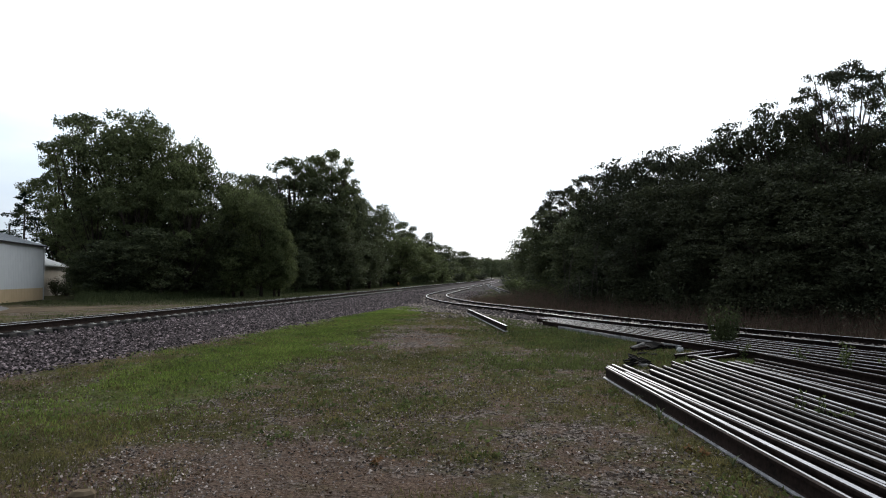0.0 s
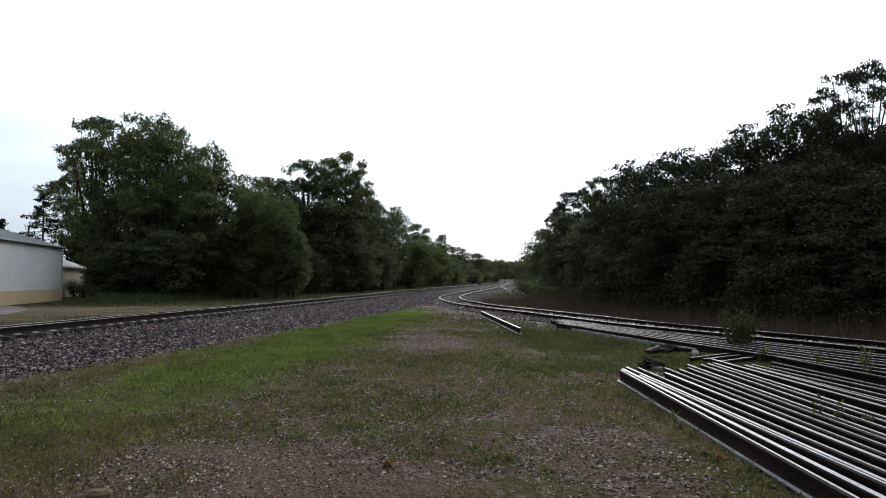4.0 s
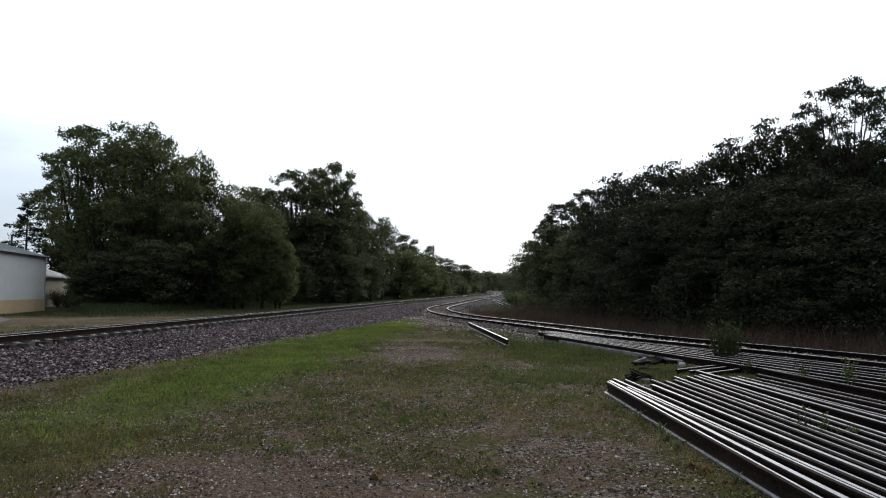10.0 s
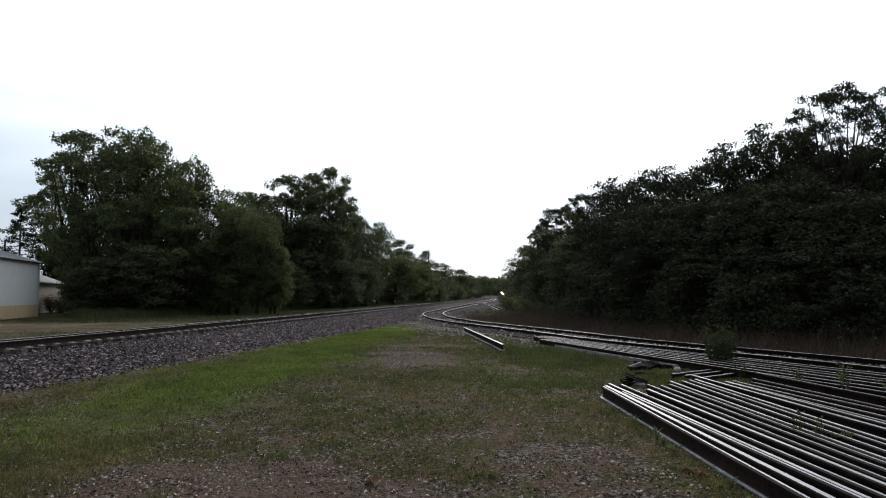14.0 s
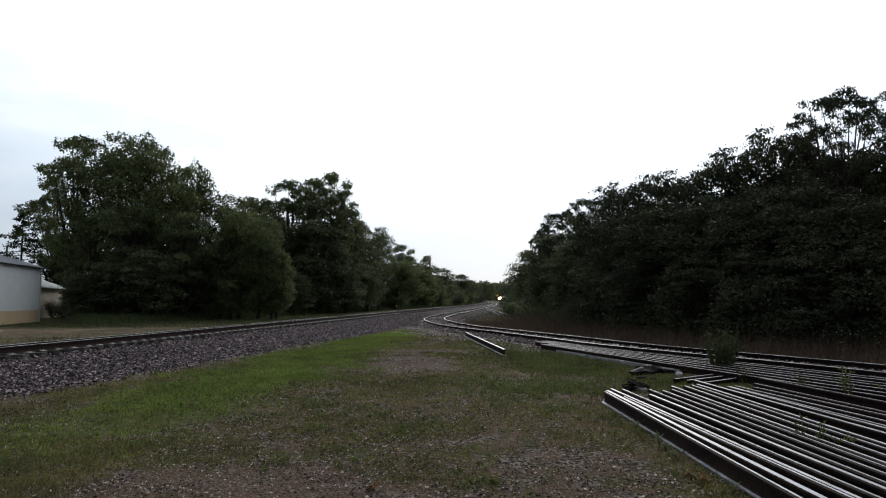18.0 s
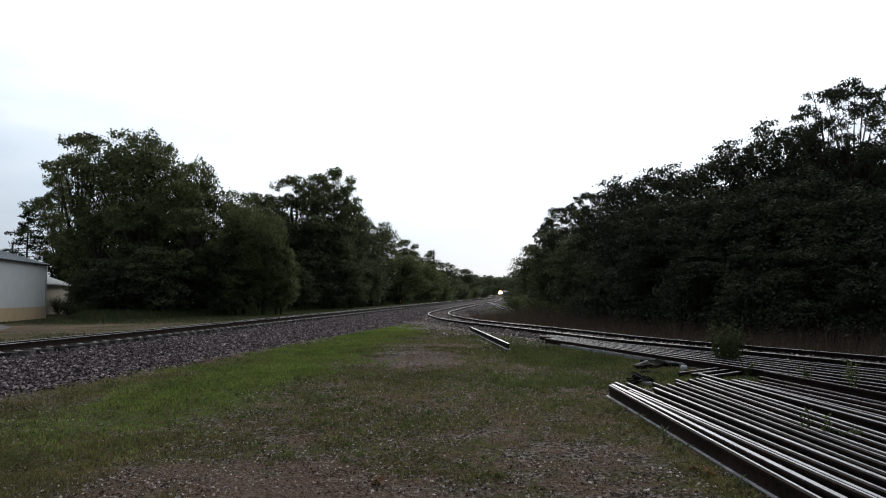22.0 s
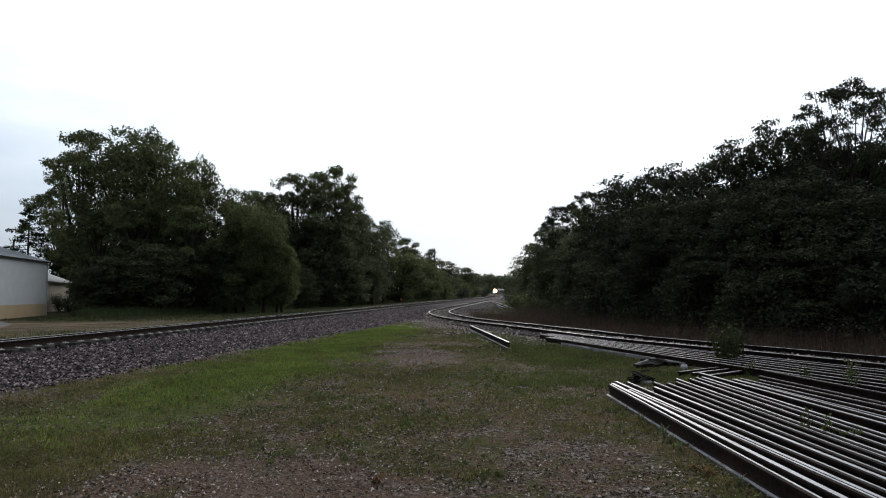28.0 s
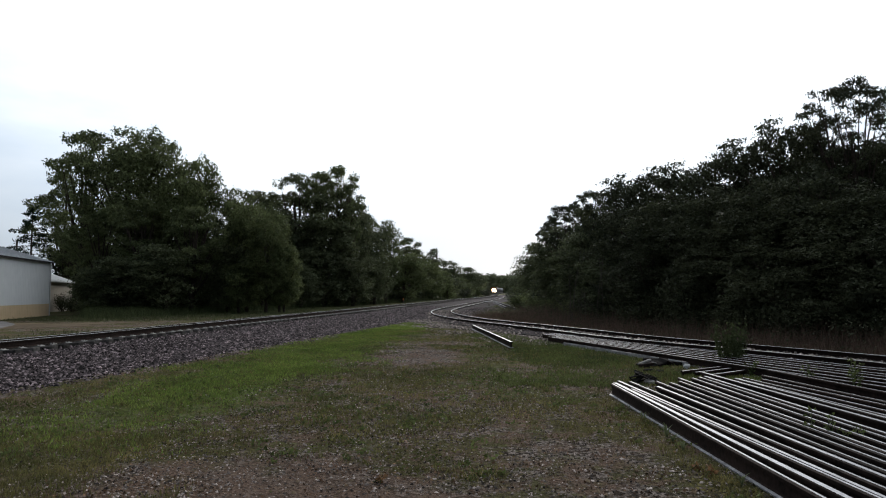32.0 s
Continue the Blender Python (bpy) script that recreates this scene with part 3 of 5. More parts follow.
# the ground stack: x and y of each far end, turn, half width of the worn crown
STACK = [(2.62, 10.4, 0.6, 0.011), (2.67, 10.45, 1.65, 0.026), (2.74, 9.75, 3.3, 0.012), (2.81, 10.73, 3.0, 0.018), (2.96, 10.6, 2.9, 0.013),
         (3.22, 10.0, 2.6, 0.019), (3.42, 10.66, 1.8, 0.012), (3.58, 10.45, 2.0, 0.013), (3.75, 10.55, 1.5, 0.012), (3.93, 11.04, 1.0, 0.015),
         (4.14, 11.0, 0.7, 0.012), (4.27, 11.05, 1.0, 0.017), (4.45, 11.26, 1.0, 0.022), (4.61, 11.78, 3.4, 0.024), (4.8, 10.85, 3.9, 0.021),
         (4.89, 10.95, 5.2, 0.012), (5.0, 11.0, 6.7, 0.012), (5.22, 10.77, 8.6, 0.009), (5.53, 11.38, 6.2, 0.008), (5.97, 12.1, 8.0, 0.01)]


def make_rail_piles():
    r = rng(21)
    lab = "long used steel rail lying upright in a ground stack"
    for k, (x, y, turn, crown) in enumerate(STACK):
        loose_rail(x, y, 0.004 + 0.008 * (k % 3), 11.9, turn, lab if k < 18 else "used steel rail lying in weeds beside the stack", crown, roll=1.5 * r.randn() * (k > 1))
    # second stack along the siding, fanning out
    for k in range(8):
        n, a = 10.35 + 0.148 * k, 18.9 + (1.2 if k > 2 else 0) + 0.25 * r.rand()
        loose_rail(0.94 * n - 0.34 * a, 0.34 * n + 0.94 * a, 0.0, 13.5, 17.0 + 1.05 * k + 0.15 * r.randn(), "long used rail in a low stack beside the siding", 0.019 + 0.004 * r.randint(0, 3))
    n, a = 10.13, 17.6
    loose_rail(0.94 * n - 0.34 * a, 0.34 * n + 0.94 * a, 0.04, 6.0, 16.6, "used rail tipped on its side along the stack", 0.014, roll=90)
    # short offcuts across the gap between the stacks
    for x, y, h, n in ((5.75, 13.5, -55, 1.45), (5.9, 13.25, -56, 1.4), (6.05, 12.95, -54, 1.5)):
        loose_rail(x, y, -0.08, n, h, "short offcut of used rail lying on the grass", 0.015, group="rail offcuts")
    # a lone pair of rails on the grass
    loose_rail(1.0, 28.6, 0.035, 9.9, 4.6, "single used rail lying on the grass by the siding", 0.03, group="lone rails", bright=True)
    # rails left in the brush further along
    loose_rail(7.75, 115, 0.05, 57, -1.8, "long rail lying in the brush beside the line", 0.032, group="brush rails")
    loose_rail(7.3, 113, 0.05, 51, -2.1, "long rail lying in the brush beside the line", 0.032, group="brush rails")
    loose_rail(14.5, 19.0, 0.25, 3.5, 60, "rusty rail lying in the dark brush", group="brush rails")


# ---- buildings ----
def gable_roof(shape, x0, x1, y0, y1, eave, rise, over, thick=0.12, ends=0.12):
    """A roof whose ridge runs along y."""
    xm = (x0 + x1) / 2
    k = rise / (xm - x0)
    a, c = x0 - over, x1 + over
    za = eave - over * k
    for xa, xb in ((a, xm), (xm, c)):
        zl, zr = (za, eave + rise) if xa == a else (eave + rise, za)
        v = [(x, y, z) for y in (y0 - ends, y1 + ends) for x, z in ((xa, zl), (xb, zr), (xb, zr + thick), (xa, zl + thick))]
        shape.add(v, [(0, 1, 2, 3), (7, 6, 5, 4), (0, 4, 5, 1), (1, 5, 6, 2), (2, 6, 7, 3), (3, 7, 4, 0)])
    return shape


def make_barn():
    # local: the track-side wall stands on x = 0 and runs to -y from the corner
    b = thing("pole_barn", pose(-32.36, 50.9, 0, 0, 0, 15.2), "white metal pole barn with a tan base and grey roof", "barn")
    L, W, E = 26.0, 13.0, 4.25

    def ribbed(x0, y0, x1, y1, z0, z1, out, mats):
        sh = Shape()
        n = max(2, int(math.hypot(x1 - x0, y1 - y0) / 0.3))
        d = Vector((x1 - x0, y1 - y0, 0)).normalized()
        o = Vector((d.y, -d.x, 0)) * out
        ln = math.hypot(x1 - x0, y1 - y0)
        pts = []
        for k in range(n):
            for a, h in ((0.0, 0.0), (0.82, 0.0), (0.88, 0.007), (0.96, 0.007)):
                q = Vector((x0, y0, 0)) + d * ((k + a) / n * ln) + o * h
                pts.append((q.x, q.y))
        pts.append((x1, y1))
        back = [(x1 - o.x * 0.12, y1 - o.y * 0.12), (x0 - o.x * 0.12, y0 - o.y * 0.12)]
        ring = pts + back
        m = len(ring)
        v = [(x, y, z) for z in (z0, z1) for x, y in ring]
        f = [(k, (k + 1) % m, m + (k + 1) % m, m + k) for k in range(m)]
        sh.add(v, f)
        return sh
    part("wall", ribbed(0, -L, 0, 0, 0.95, E, 1, 0), SIDING, b, "white ribbed steel wall")
    part("wainscot", ribbed(0.012, -L, 0.012, 0, 0.0, 0.945, 1, 0), WAINSCOT, b, "tan ribbed steel wall base")
    part("wall", ribbed(0, 0, -W, 0, 0.95, E, 1, 0), SIDING, b, "white ribbed steel wall")
    part("wainscot", ribbed(0, 0.012, -W, 0.012, 0.0, 0.945, 1, 0), WAINSCOT, b, "tan ribbed steel wall base")
    part("wall", ribbed(-W, 0, -W, -L, 0, E, 1, 0), SIDING, b, "white ribbed steel wall")
    part("wall", ribbed(-W, -L, 0, -L, 0, E, 1, 0), SIDING, b, "white ribbed steel wall")
    for y in (-0.02, -L + 0.02):
        part("gable", Shape().add([(-W, y, E + 0.002), (0, y, E + 0.002), (-W / 2, y, E + 2.0), (-W, y - 0.1, E + 0.002), (0, y - 0.1, E + 0.002), (-W / 2, y - 0.1, E + 2.0)],
                                  [(0, 1, 2), (5, 4, 3), (0, 3, 4, 1), (1, 4, 5, 2), (2, 5, 3, 0)]), SIDING, b)
    roof = gable_roof(Shape(), -W, 0, -L, 0, E + 0.03, 2.05, 0.2, 0.1)
    roof = part("roof", roof, ROOF, b, "grey galvanised metal roof")
    ribs = Shape()
    for k in range(30):
        y = -L + 0.4 + k * 0.87
        k2 = 2.05 / (W / 2)
        ribs.add([(0.2, y, E + 0.13 - 0.2 * k2 + 0.002), (-W / 2, y, E + 2.182), (-W / 2, y + 0.05, E + 2.182), (0.2, y + 0.05, E + 0.132 - 0.2 * k2),
                  (0.2, y + 0.025, E + 0.17 - 0.2 * k2), (-W / 2, y + 0.025, E + 2.22)], [(0, 1, 5, 4), (4, 5, 2, 3), (0, 4, 3)])
    part("standing_seam", ribs, ROOF, roof)
    part("fascia", Shape().box(0.202, 0.23, -L - 0.12, 0.12, E - 0.08, E + 0.035), TRIM, b, "dark eave trim")
    part("corner_trim", Shape().box(0.022, 0.05, -0.14, 0.05, 0, E - 0.1).box(-0.12, 0.022, 0.022, 0.05, 0, E - 0.1), WHITE, b)


def make_house():
    h = thing("small_house", pose(-39.6, 66.0, 0, 0, 0, 10), "low beige outbuilding with a pale roof behind the barn", "outbuilding")
    L, W, E = 7.0, 6.0, 3.0
    for x0, x1, y0, y1 in ((-W, 0, -0.15, 0), (-W, 0, -L, -L + 0.15), (-W, -W + 0.15, -L + 0.15, -0.15), (-0.15, 0, -L + 0.15, -0.15)):
        part("wall", Shape().box(x0, x1, y0, y1, 0, E), TAN_WALL, h)
    part("roof", gable_roof(Shape(), -W, 0, -L, 0, E, 1.1, 0.4, 0.1), PALE_ROOF, h, "pale metal roof")


def sheet(name, pts, z, material, label):
    n = len(pts)
    v = [(x, y, z) for x, y in pts] + [(x, y, z - 0.05) for x, y in pts]
    f = [tuple(range(n))] + [(k, n + k, n + (k + 1) % n, (k + 1) % n) for k in range(n)]
    tagged(new(name, mesh_of(name, v, f, [material])), label, "pavement", kind="structure")


def blob_outline(cx, cy, rx, ry, turn, seed, n=48, rough=0.18):
    out = []
    for k in range(n):
        a = 2 * math.pi * k / n
        r = 1 + rough * noise.noise((math.cos(a) * 1.6, math.sin(a) * 1.6, seed)) * 2 + 0.05 * noise.noise((math.cos(a) * 7, math.sin(a) * 7, seed))
        x, y = rx * r * math.cos(a), ry * r * math.sin(a)
        c, s = math.cos(radians(turn)), math.sin(radians(turn))
        out.append((cx + c * x - s * y, cy + s * x + c * y))
    return out


def make_yard():
    sheet("driveway", blob_outline(-23.6, 33.6, 5.2, 3.0, 28, 2, rough=0.34), 0.012, DIRT, "packed dirt drive before the barn")
    sheet("apron", blob_outline(-25.8, 34.6, 1.5, 6.4, 35, 5, rough=0.2), 0.024, CONCRETE, "grey concrete apron beside the barn")
    # utility poles
    for px, py, h in ((-3.3, 150, 12.3), (-52, 75, 8.2)):
        p = thing("utility_pole", pose(px, py, 0, 0, 1.0, 0), "grey wooden utility pole behind trees", "pole", "poles along the line")
        part("pole", Shape().tube([(0, 0, 0), (0, 0, h)], [0.16, 0.11], 10), POLE, p)
        part("ground_wire", Shape().tube([(0.17, 0, 0), (0.12, 0, h - 0.3)], [0.012, 0.012], 5), PLATE, p)
        part("cap", Shape().tube([(0, 0, h), (0, 0, h + 0.05)], [0.13, 0.05], 8), PLATE, p)
    m = thing("marker_post", pose(main_x(82) - 3.2, 82, 0), "short orange marker post by the track", "post")
    part("stake", Shape().tube([(0, 0, 0), (0, 0, 0.7)], [0.035, 0.035], 8), POLE, m)
    part("cap", Shape().tube([(0, 0, 0.7), (0, 0, 0.95), (0, 0, 0.97)], [0.06, 0.06, 0.03], 10), ORANGE, m)


# ---- trees ----
LEAF_V = np.array([(-0.36, 0.05, 0), (0.4, 0.2, 0.12), (0, 1.0, 0)])
LEAF_F = np.array([(0, 1, 2)])


def leaf_mesh(name, places, size, material, seed, facing=None):
    """Many small leaves, at random attitudes or facing the given ways."""
    corners = len(LEAF_V)
    r = rng(seed)
    n = len(places)
    up = r.randn(n, 3) * 0.8
    up[:, 2] += 0.2
    if facing is not None:
        up = up + facing
    up /= np.linalg.norm(up, axis=1)[:, None] + 1e-9
    # the leaf's length hangs a little below its own plane's level
    tip = r.randn(n, 3)
    tip[:, 2] -= 0.15
    tip -= (tip * up).sum(1)[:, None] * up
    tip /= np.linalg.norm(tip, axis=1)[:, None] + 1e-9
    side = np.cross(tip, up)
    s = size * (0.6 + 0.8 * r.rand(n))
    p = LEAF_V[None] * s[:, None, None]
    v = p[:, :, 0:1] * side[:, None] + p[:, :, 1:2] * tip[:, None] + p[:, :, 2:3] * up[:, None]
    v = (v + np.asarray(places)[:, None, :]).reshape(-1, 3)
    f = (LEAF_F[None] + (np.arange(n) * corners)[:, None, None]).reshape(-1, corners)
    return fast_mesh(name, v, f, [material])


def make_tree(seed, height, spread, low, leaves, size, material, label, lumps=46, lump=0.3, flat=0.8, open_=0.0, limbs=12):
    """A broadleaf tree: bent trunk, forked limbs, and a domed crown of rounded leaf clumps.
    lump: a clump's radius against the crown's; flat: its height against its width; open_: share of clumps left out inside."""
    r = rng(seed)
    t = thing("tree", pose(0, 0, 0), label, "tree", "trees along the line")
    lean = r.randn(2) * 0.03 * height
    trunk = [(lean[0] * u * u + 0.1 * math.sin(u * 5 + seed), lean[1] * u * u + 0.1 * math.cos(u * 4 + seed), height * 0.74 * u) for u in np.linspace(0, 1, 7)]
    trunk[0] = (0, 0, -0.15)
    r0 = height * 0.016
    part("trunk", Shape().tube(trunk, [r0 * (1.25 - u) for u in np.linspace(0, 1, 7)], 9), BARK, t, smooth=True)
    mid_z, half = height * (0.94 + low) / 2, height * (0.94 - low) / 2
    centres, radii = [], []
    for k in range(lumps):
        z = 1 - 2 * (k + 0.5) / lumps
        z = math.copysign(abs(z) ** 0.8, z)
        a = k * 2.39996 + r.randn() * 0.35
        ring = (1 - abs(z) ** 2.1) ** 0.5
        depth = 0.86 - 0.16 * r.rand() if r.rand() > 0.3 * (1 - open_) else 0.45
        q = spread * lump * (0.7 + 0.6 * r.rand())
        zz = mid_z + z * (half - q * flat * 0.7) * depth / 0.86
        wide = (spread - q * 0.8) * depth * (1.0 + 0.18 * r.randn())
        centres.append(np.array([math.cos(a) * wide * ring + lean[0] * (z + 1) / 2, math.sin(a) * wide * ring + lean[1] * (z + 1) / 2, max(zz, q * 0.5)]))
        radii.append(q)
    step = max(1, lumps // limbs)
    for k in range(0, lumps, step):
        c = centres[k]
        j = min(6, max(1, int(6 * (c[2] / height) / 0.74 * (0.5 if open_ else 0.6))))
        b = np.array(trunk[j])
        mid = b + (c - b) * 0.5 + np.array([0, 0, -0.04 * height]) * (0.2 + r.rand() * 0.6)
        q = c + r.randn(3) * 0.2
        limb = part("limb", Shape().tube([tuple(b), tuple(mid), tuple(q)], [r0 * 0.45, r0 * 0.3, r0 * 0.09], 6), BARK, t, smooth=True)
        tw = Shape()
        for s in range(4):
            e = centres[(k + s) % lumps] if s < 3 else c + r.randn(3) * radii[k]
            e = mid + (e - mid) * min(1.0, spread * 0.75 / (np.linalg.norm(e - mid) + 1e-6))
            tw.tube([tuple(mid + (q - mid) * 0.15 * s), tuple((mid + e) / 2 + r.randn(3) * 0.1), tuple(e)], [r0 * 0.12, r0 * 0.07, r0 * 0.03], 4)
        part("branch", tw, BARK, limb)
    # sprays on the skin of each clump, leaves within each spray
    tufts = 20
    hub = np.repeat(np.array(centres), tufts, 0)
    rad = np.repeat(np.array(radii), tufts)
    d = r.randn(len(hub), 3)
    d[:, 2] = d[:, 2] * 0.8 + 0.35
    d /= np.linalg.norm(d, axis=1)[:, None]
    squash = np.array([1, 1, flat])
    hub = hub + d * (rad * (0.55 + 0.45 * r.rand(len(hub)) ** 0.5))[:, None] * squash
    weight = rad ** 2 / (rad ** 2).sum()
    pick = r.choice(len(hub), leaves, p=weight)
    pl = hub[pick] + np.clip(r.randn(leaves, 3), -1.8, 1.8) * (rad[pick] * 0.2)[:, None] * np.array([1.1, 1.1, 0.6])
    pl[:, 2] = np.maximum(pl[:, 2], 0.05)
    part("crown", leaf_mesh("crown", pl, size, material, seed + 1, d[pick] * 0.75), material, t)
    r2 = np.hypot(pl[:, 0], pl[:, 1])
    SIZES[t.name] = float(np.percentile(pl[:, 2], 99.97)) + size * 0.5, 2 * float(np.percentile(r2, 97))
    return t


SIZES = {}


def make_shrub(seed, height, spread, leaves, size, material, label):
    r = rng(seed)
    t = thing("shrub", pose(0, 0, 0), label, "shrub", "undergrowth shrubs")
    st = Shape()
    tips = []
    for k in range(9):
        a, d = k * 2.4, spread * (0.3 + 0.6 * r.rand())
        e = (math.cos(a) * d, math.sin(a) * d, height * (0.55 + 0.4 * r.rand()))
        st.tube([(0.1 * math.cos(a), 0.1 * math.sin(a), -0.05), (e[0] * 0.45, e[1] * 0.45, e[2] * 0.6), e], [0.03, 0.022, 0.008], 5)
        tips.append(e)
    part("stem", st, BARK, t)
    tips = np.array(tips)
    pick = r.randint(0, 9, leaves)
    u = r.rand(leaves, 1) ** 0.6
    base = tips[pick] * np.concatenate([0.3 + 0.7 * u, 0.3 + 0.7 * u, 0.15 + 0.85 * u], 1)
    pl = base + r.randn(leaves, 3) * np.array([spread, spread, height * 0.8]) * 0.16
    pl[:, 2] = np.abs(pl[:, 2])
    part("foliage", leaf_mesh("foliage", pl, size, material, seed + 1), material, t)
    return t


def make_spruce(x, y, h, seed):
    r = rng(seed)
    t = thing("conifer", pose(x, y, 0), "sparse dark conifer standing behind the barn", "tree")
    part("trunk", Shape().tube([(0, 0, -0.1), (0, 0, h)], [0.2, 0.03], 8), BARK, t)
    pl = []
    for k in range(46):
        z = h * (0.12 + 0.86 * k / 46)
        ln = (h - z) * 0.4 + 0.5
        a = k * 2.4 + r.randn() * 0.3
        ln *= 0.7 + 0.5 * r.rand()
        e = (math.cos(a) * ln, math.sin(a) * ln, z + 0.15 - ln * 0.12)
        part("branch", Shape().tube([(0, 0, z), e], [0.04, 0.01], 5), BARK, t)
        for q in range(85):
            u = 0.2 + 0.85 * r.rand()
            pl.append((e[0] * u + r.randn() * 0.16, e[1] * u + r.randn() * 0.16, z + (e[2] - z) * u + r.randn() * 0.1 - 0.16))
    part("needles", leaf_mesh("needles", np.array(pl), 0.26, NEEDLE, seed), NEEDLE, t)


def spot(px, dist):
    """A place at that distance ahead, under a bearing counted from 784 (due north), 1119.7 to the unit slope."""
    return (px - 784) / 1119.7 * dist


def top_at(py, dist):
    return EYE[2] + (519 - py) / 1119.7 * dist


def make_trees():
    kinds = [make_tree(31, 16, 5.0, 0.10, 25000, 0.2, LEAF_A, "tall domed green broadleaf tree beside the railway", 64, 0.24),
             make_tree(47, 16, 4.8, 0.24, 17000, 0.2, LEAF_A, "tall broadleaf tree with an open crown and bare limbs", 50, 0.18, 0.62, 0.8, limbs=20),
             make_tree(59, 11, 3.6, 0.02, 21000, 0.18, LEAF_B, "leafy light green tree with boughs near the ground", 46, 0.29),
             make_tree(73, 12, 4.0, 0.02, 14000, 0.235, LEAF_C, "dark spreading broadleaf tree at the wood's edge", 48, 0.3),
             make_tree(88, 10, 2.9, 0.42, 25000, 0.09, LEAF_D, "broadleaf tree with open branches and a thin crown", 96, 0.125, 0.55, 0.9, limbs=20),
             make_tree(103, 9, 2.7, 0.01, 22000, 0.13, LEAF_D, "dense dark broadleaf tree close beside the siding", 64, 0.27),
             make_tree(119, 13, 5.0, 0.01, 7000, 0.42, HAZED_LEAF, "distant broadleaf tree standing beside the line", 34, 0.3)]
    r = rng(3)
    used = set()

    def put(k, px, top, dist, wide):
        tall, across = SIZES[kinds[k].name]
        h = top_at(top, dist) / tall * (1.045 if px > 900 and k != 4 else 1.0)
        w = wide / 1119.7 * dist / across
        m = pose(spot(px, dist), dist, 0, 0, 0, r.rand() * 360) @ Matrix.Diagonal((w, w, h, 1))
        if k in used:
            copy_thing(kinds[k], m).matrix_basis = m
        else:
            kinds[k].matrix_basis = m
            used.add(k)

    # west of the line: bearing, top, distance, width
    for row in LEFT_TREES:
        put(*row)
    for row in RIGHT_TREES:
        put(*row)
    sh = [make_shrub(91, 2.2, 1.3, 1600, 0.14, LEAF_B, "leafy green shrub at the foot of the trees"),
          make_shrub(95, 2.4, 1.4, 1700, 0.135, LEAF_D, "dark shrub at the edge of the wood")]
    used2 = set()

    def bush(k, x, y, s, h):
        m = pose(x, y, 0, 0, 0, r.rand() * 360) @ Matrix.Diagonal((s, s, h, 1))
        if k in used2:
            copy_thing(sh[k], m).matrix_basis = m
        else:
            sh[k].matrix_basis = m
            used2.add(k)

    for k in range(26):
        u = k / 25
        px = 140 + 700 * u
        dist = 53 / (1 - 0.76 * u ** 1.3)
        bush(k % 2 if k % 5 else 0, spot(px, dist) + r.randn(), dist + r.rand() * 3, 1.3 + 0.9 * r.rand() + u, 1.2 + 0.9 * r.rand() + 0.6 * u)
    for k in range(64):
        px = 1640 - 730 * k / 63
        dist = float(np.interp(px, (910, 936, 985, 1010, 1060, 1140, 1260, 1360, 1480, 1640), (80, 60, 46, 38, 33.5, 30, 24.5, 22, 19.8, 18)))
        bush(0 if px < 1150 and k % 4 == 1 else 1, spot(px, dist) + 0.4 * r.randn(), dist - 0.4 + 2.4 * r.rand(), 0.6 + 0.5 * r.rand(), 0.45 + 0.75 * r.rand() ** 1.5)
    for px, dist, s, h in ((899, 74, 1.2, 0.72), (910, 66, 1.4, 0.8), (924, 75, 1.6, 0.9), (932, 52, 1.1, 0.5), (946, 48, 1.2, 0.62), (905.5, 90, 0.65, 1.35), (913, 96, 0.9, 1.4)):
        bush(int(px) % 2, spot(px, dist), dist, s, h)
    for k in range(34):
        u = k / 33
        dist = 52 / (1 - 0.76 * u ** 1.3)
        bush(k % 2, spot(150 + 690 * u, dist) + r.randn(), dist + r.rand(), 1.2 + 0.5 * r.rand() + u, 0.5 + 0.35 * r.rand() + 0.4 * u)
    for px, dist, sc, h in ((96, 62, 0.8, 0.7), (150, 58, 1.4, 1.2), (114, 60, 0.9, 0.55)):
        bush(1, spot(px, dist), dist, sc, h)
    for k in range(42):
        px = 985 + 560 * r.rand()
        dist = 34 - 14 * (px - 985) / 560 + r.rand()
        t = thing("dead_sapling", pose(spot(px, dist), dist, 0), "thin bare grey sapling at the wood's edge", "sapling", "bare saplings")
        h = 1.4 + 2.6 * r.rand()
        a, b = r.randn() * 0.25, r.randn() * 0.25
        part("stem", Shape().tube([(0, 0, -0.05), (a * 0.4, b * 0.4, h * 0.5), (a, b, h)], [0.022, 0.016, 0.005], 6), POLE, t)
        for q in range(5):
            u = 0.4 + 0.5 * r.rand()
            p = (a * u, b * u, h * u)
            part("twig", Shape().tube([p, (p[0] + r.randn() * 0.25, p[1] + r.randn() * 0.25, p[2] + 0.3 + 0.3 * r.rand())], [0.009, 0.003], 5), POLE, t)
    t = thing("fallen_branch", pose(spot(991, 38), 38, 0), "pale bare broken branch leaning in the brush", "branch")
    for a, e in ((-1.1, 1.75), (-0.75, 1.55), (0.25, 1.4), (0.5, 1.75), (0.7, 1.3)):
        part("stick", Shape().tube([(0, 0, 0.0), (a * 0.3, 0.1 * a, e * 0.5), (a * 0.9, 0.2, e * 0.82)], [0.02, 0.016, 0.007], 6), POLE, t)
    make_spruce(spot(36, 72), 72, top_at(352, 72), 12)
    make_spruce(spot(-45, 80), 80, top_at(404, 80), 14)


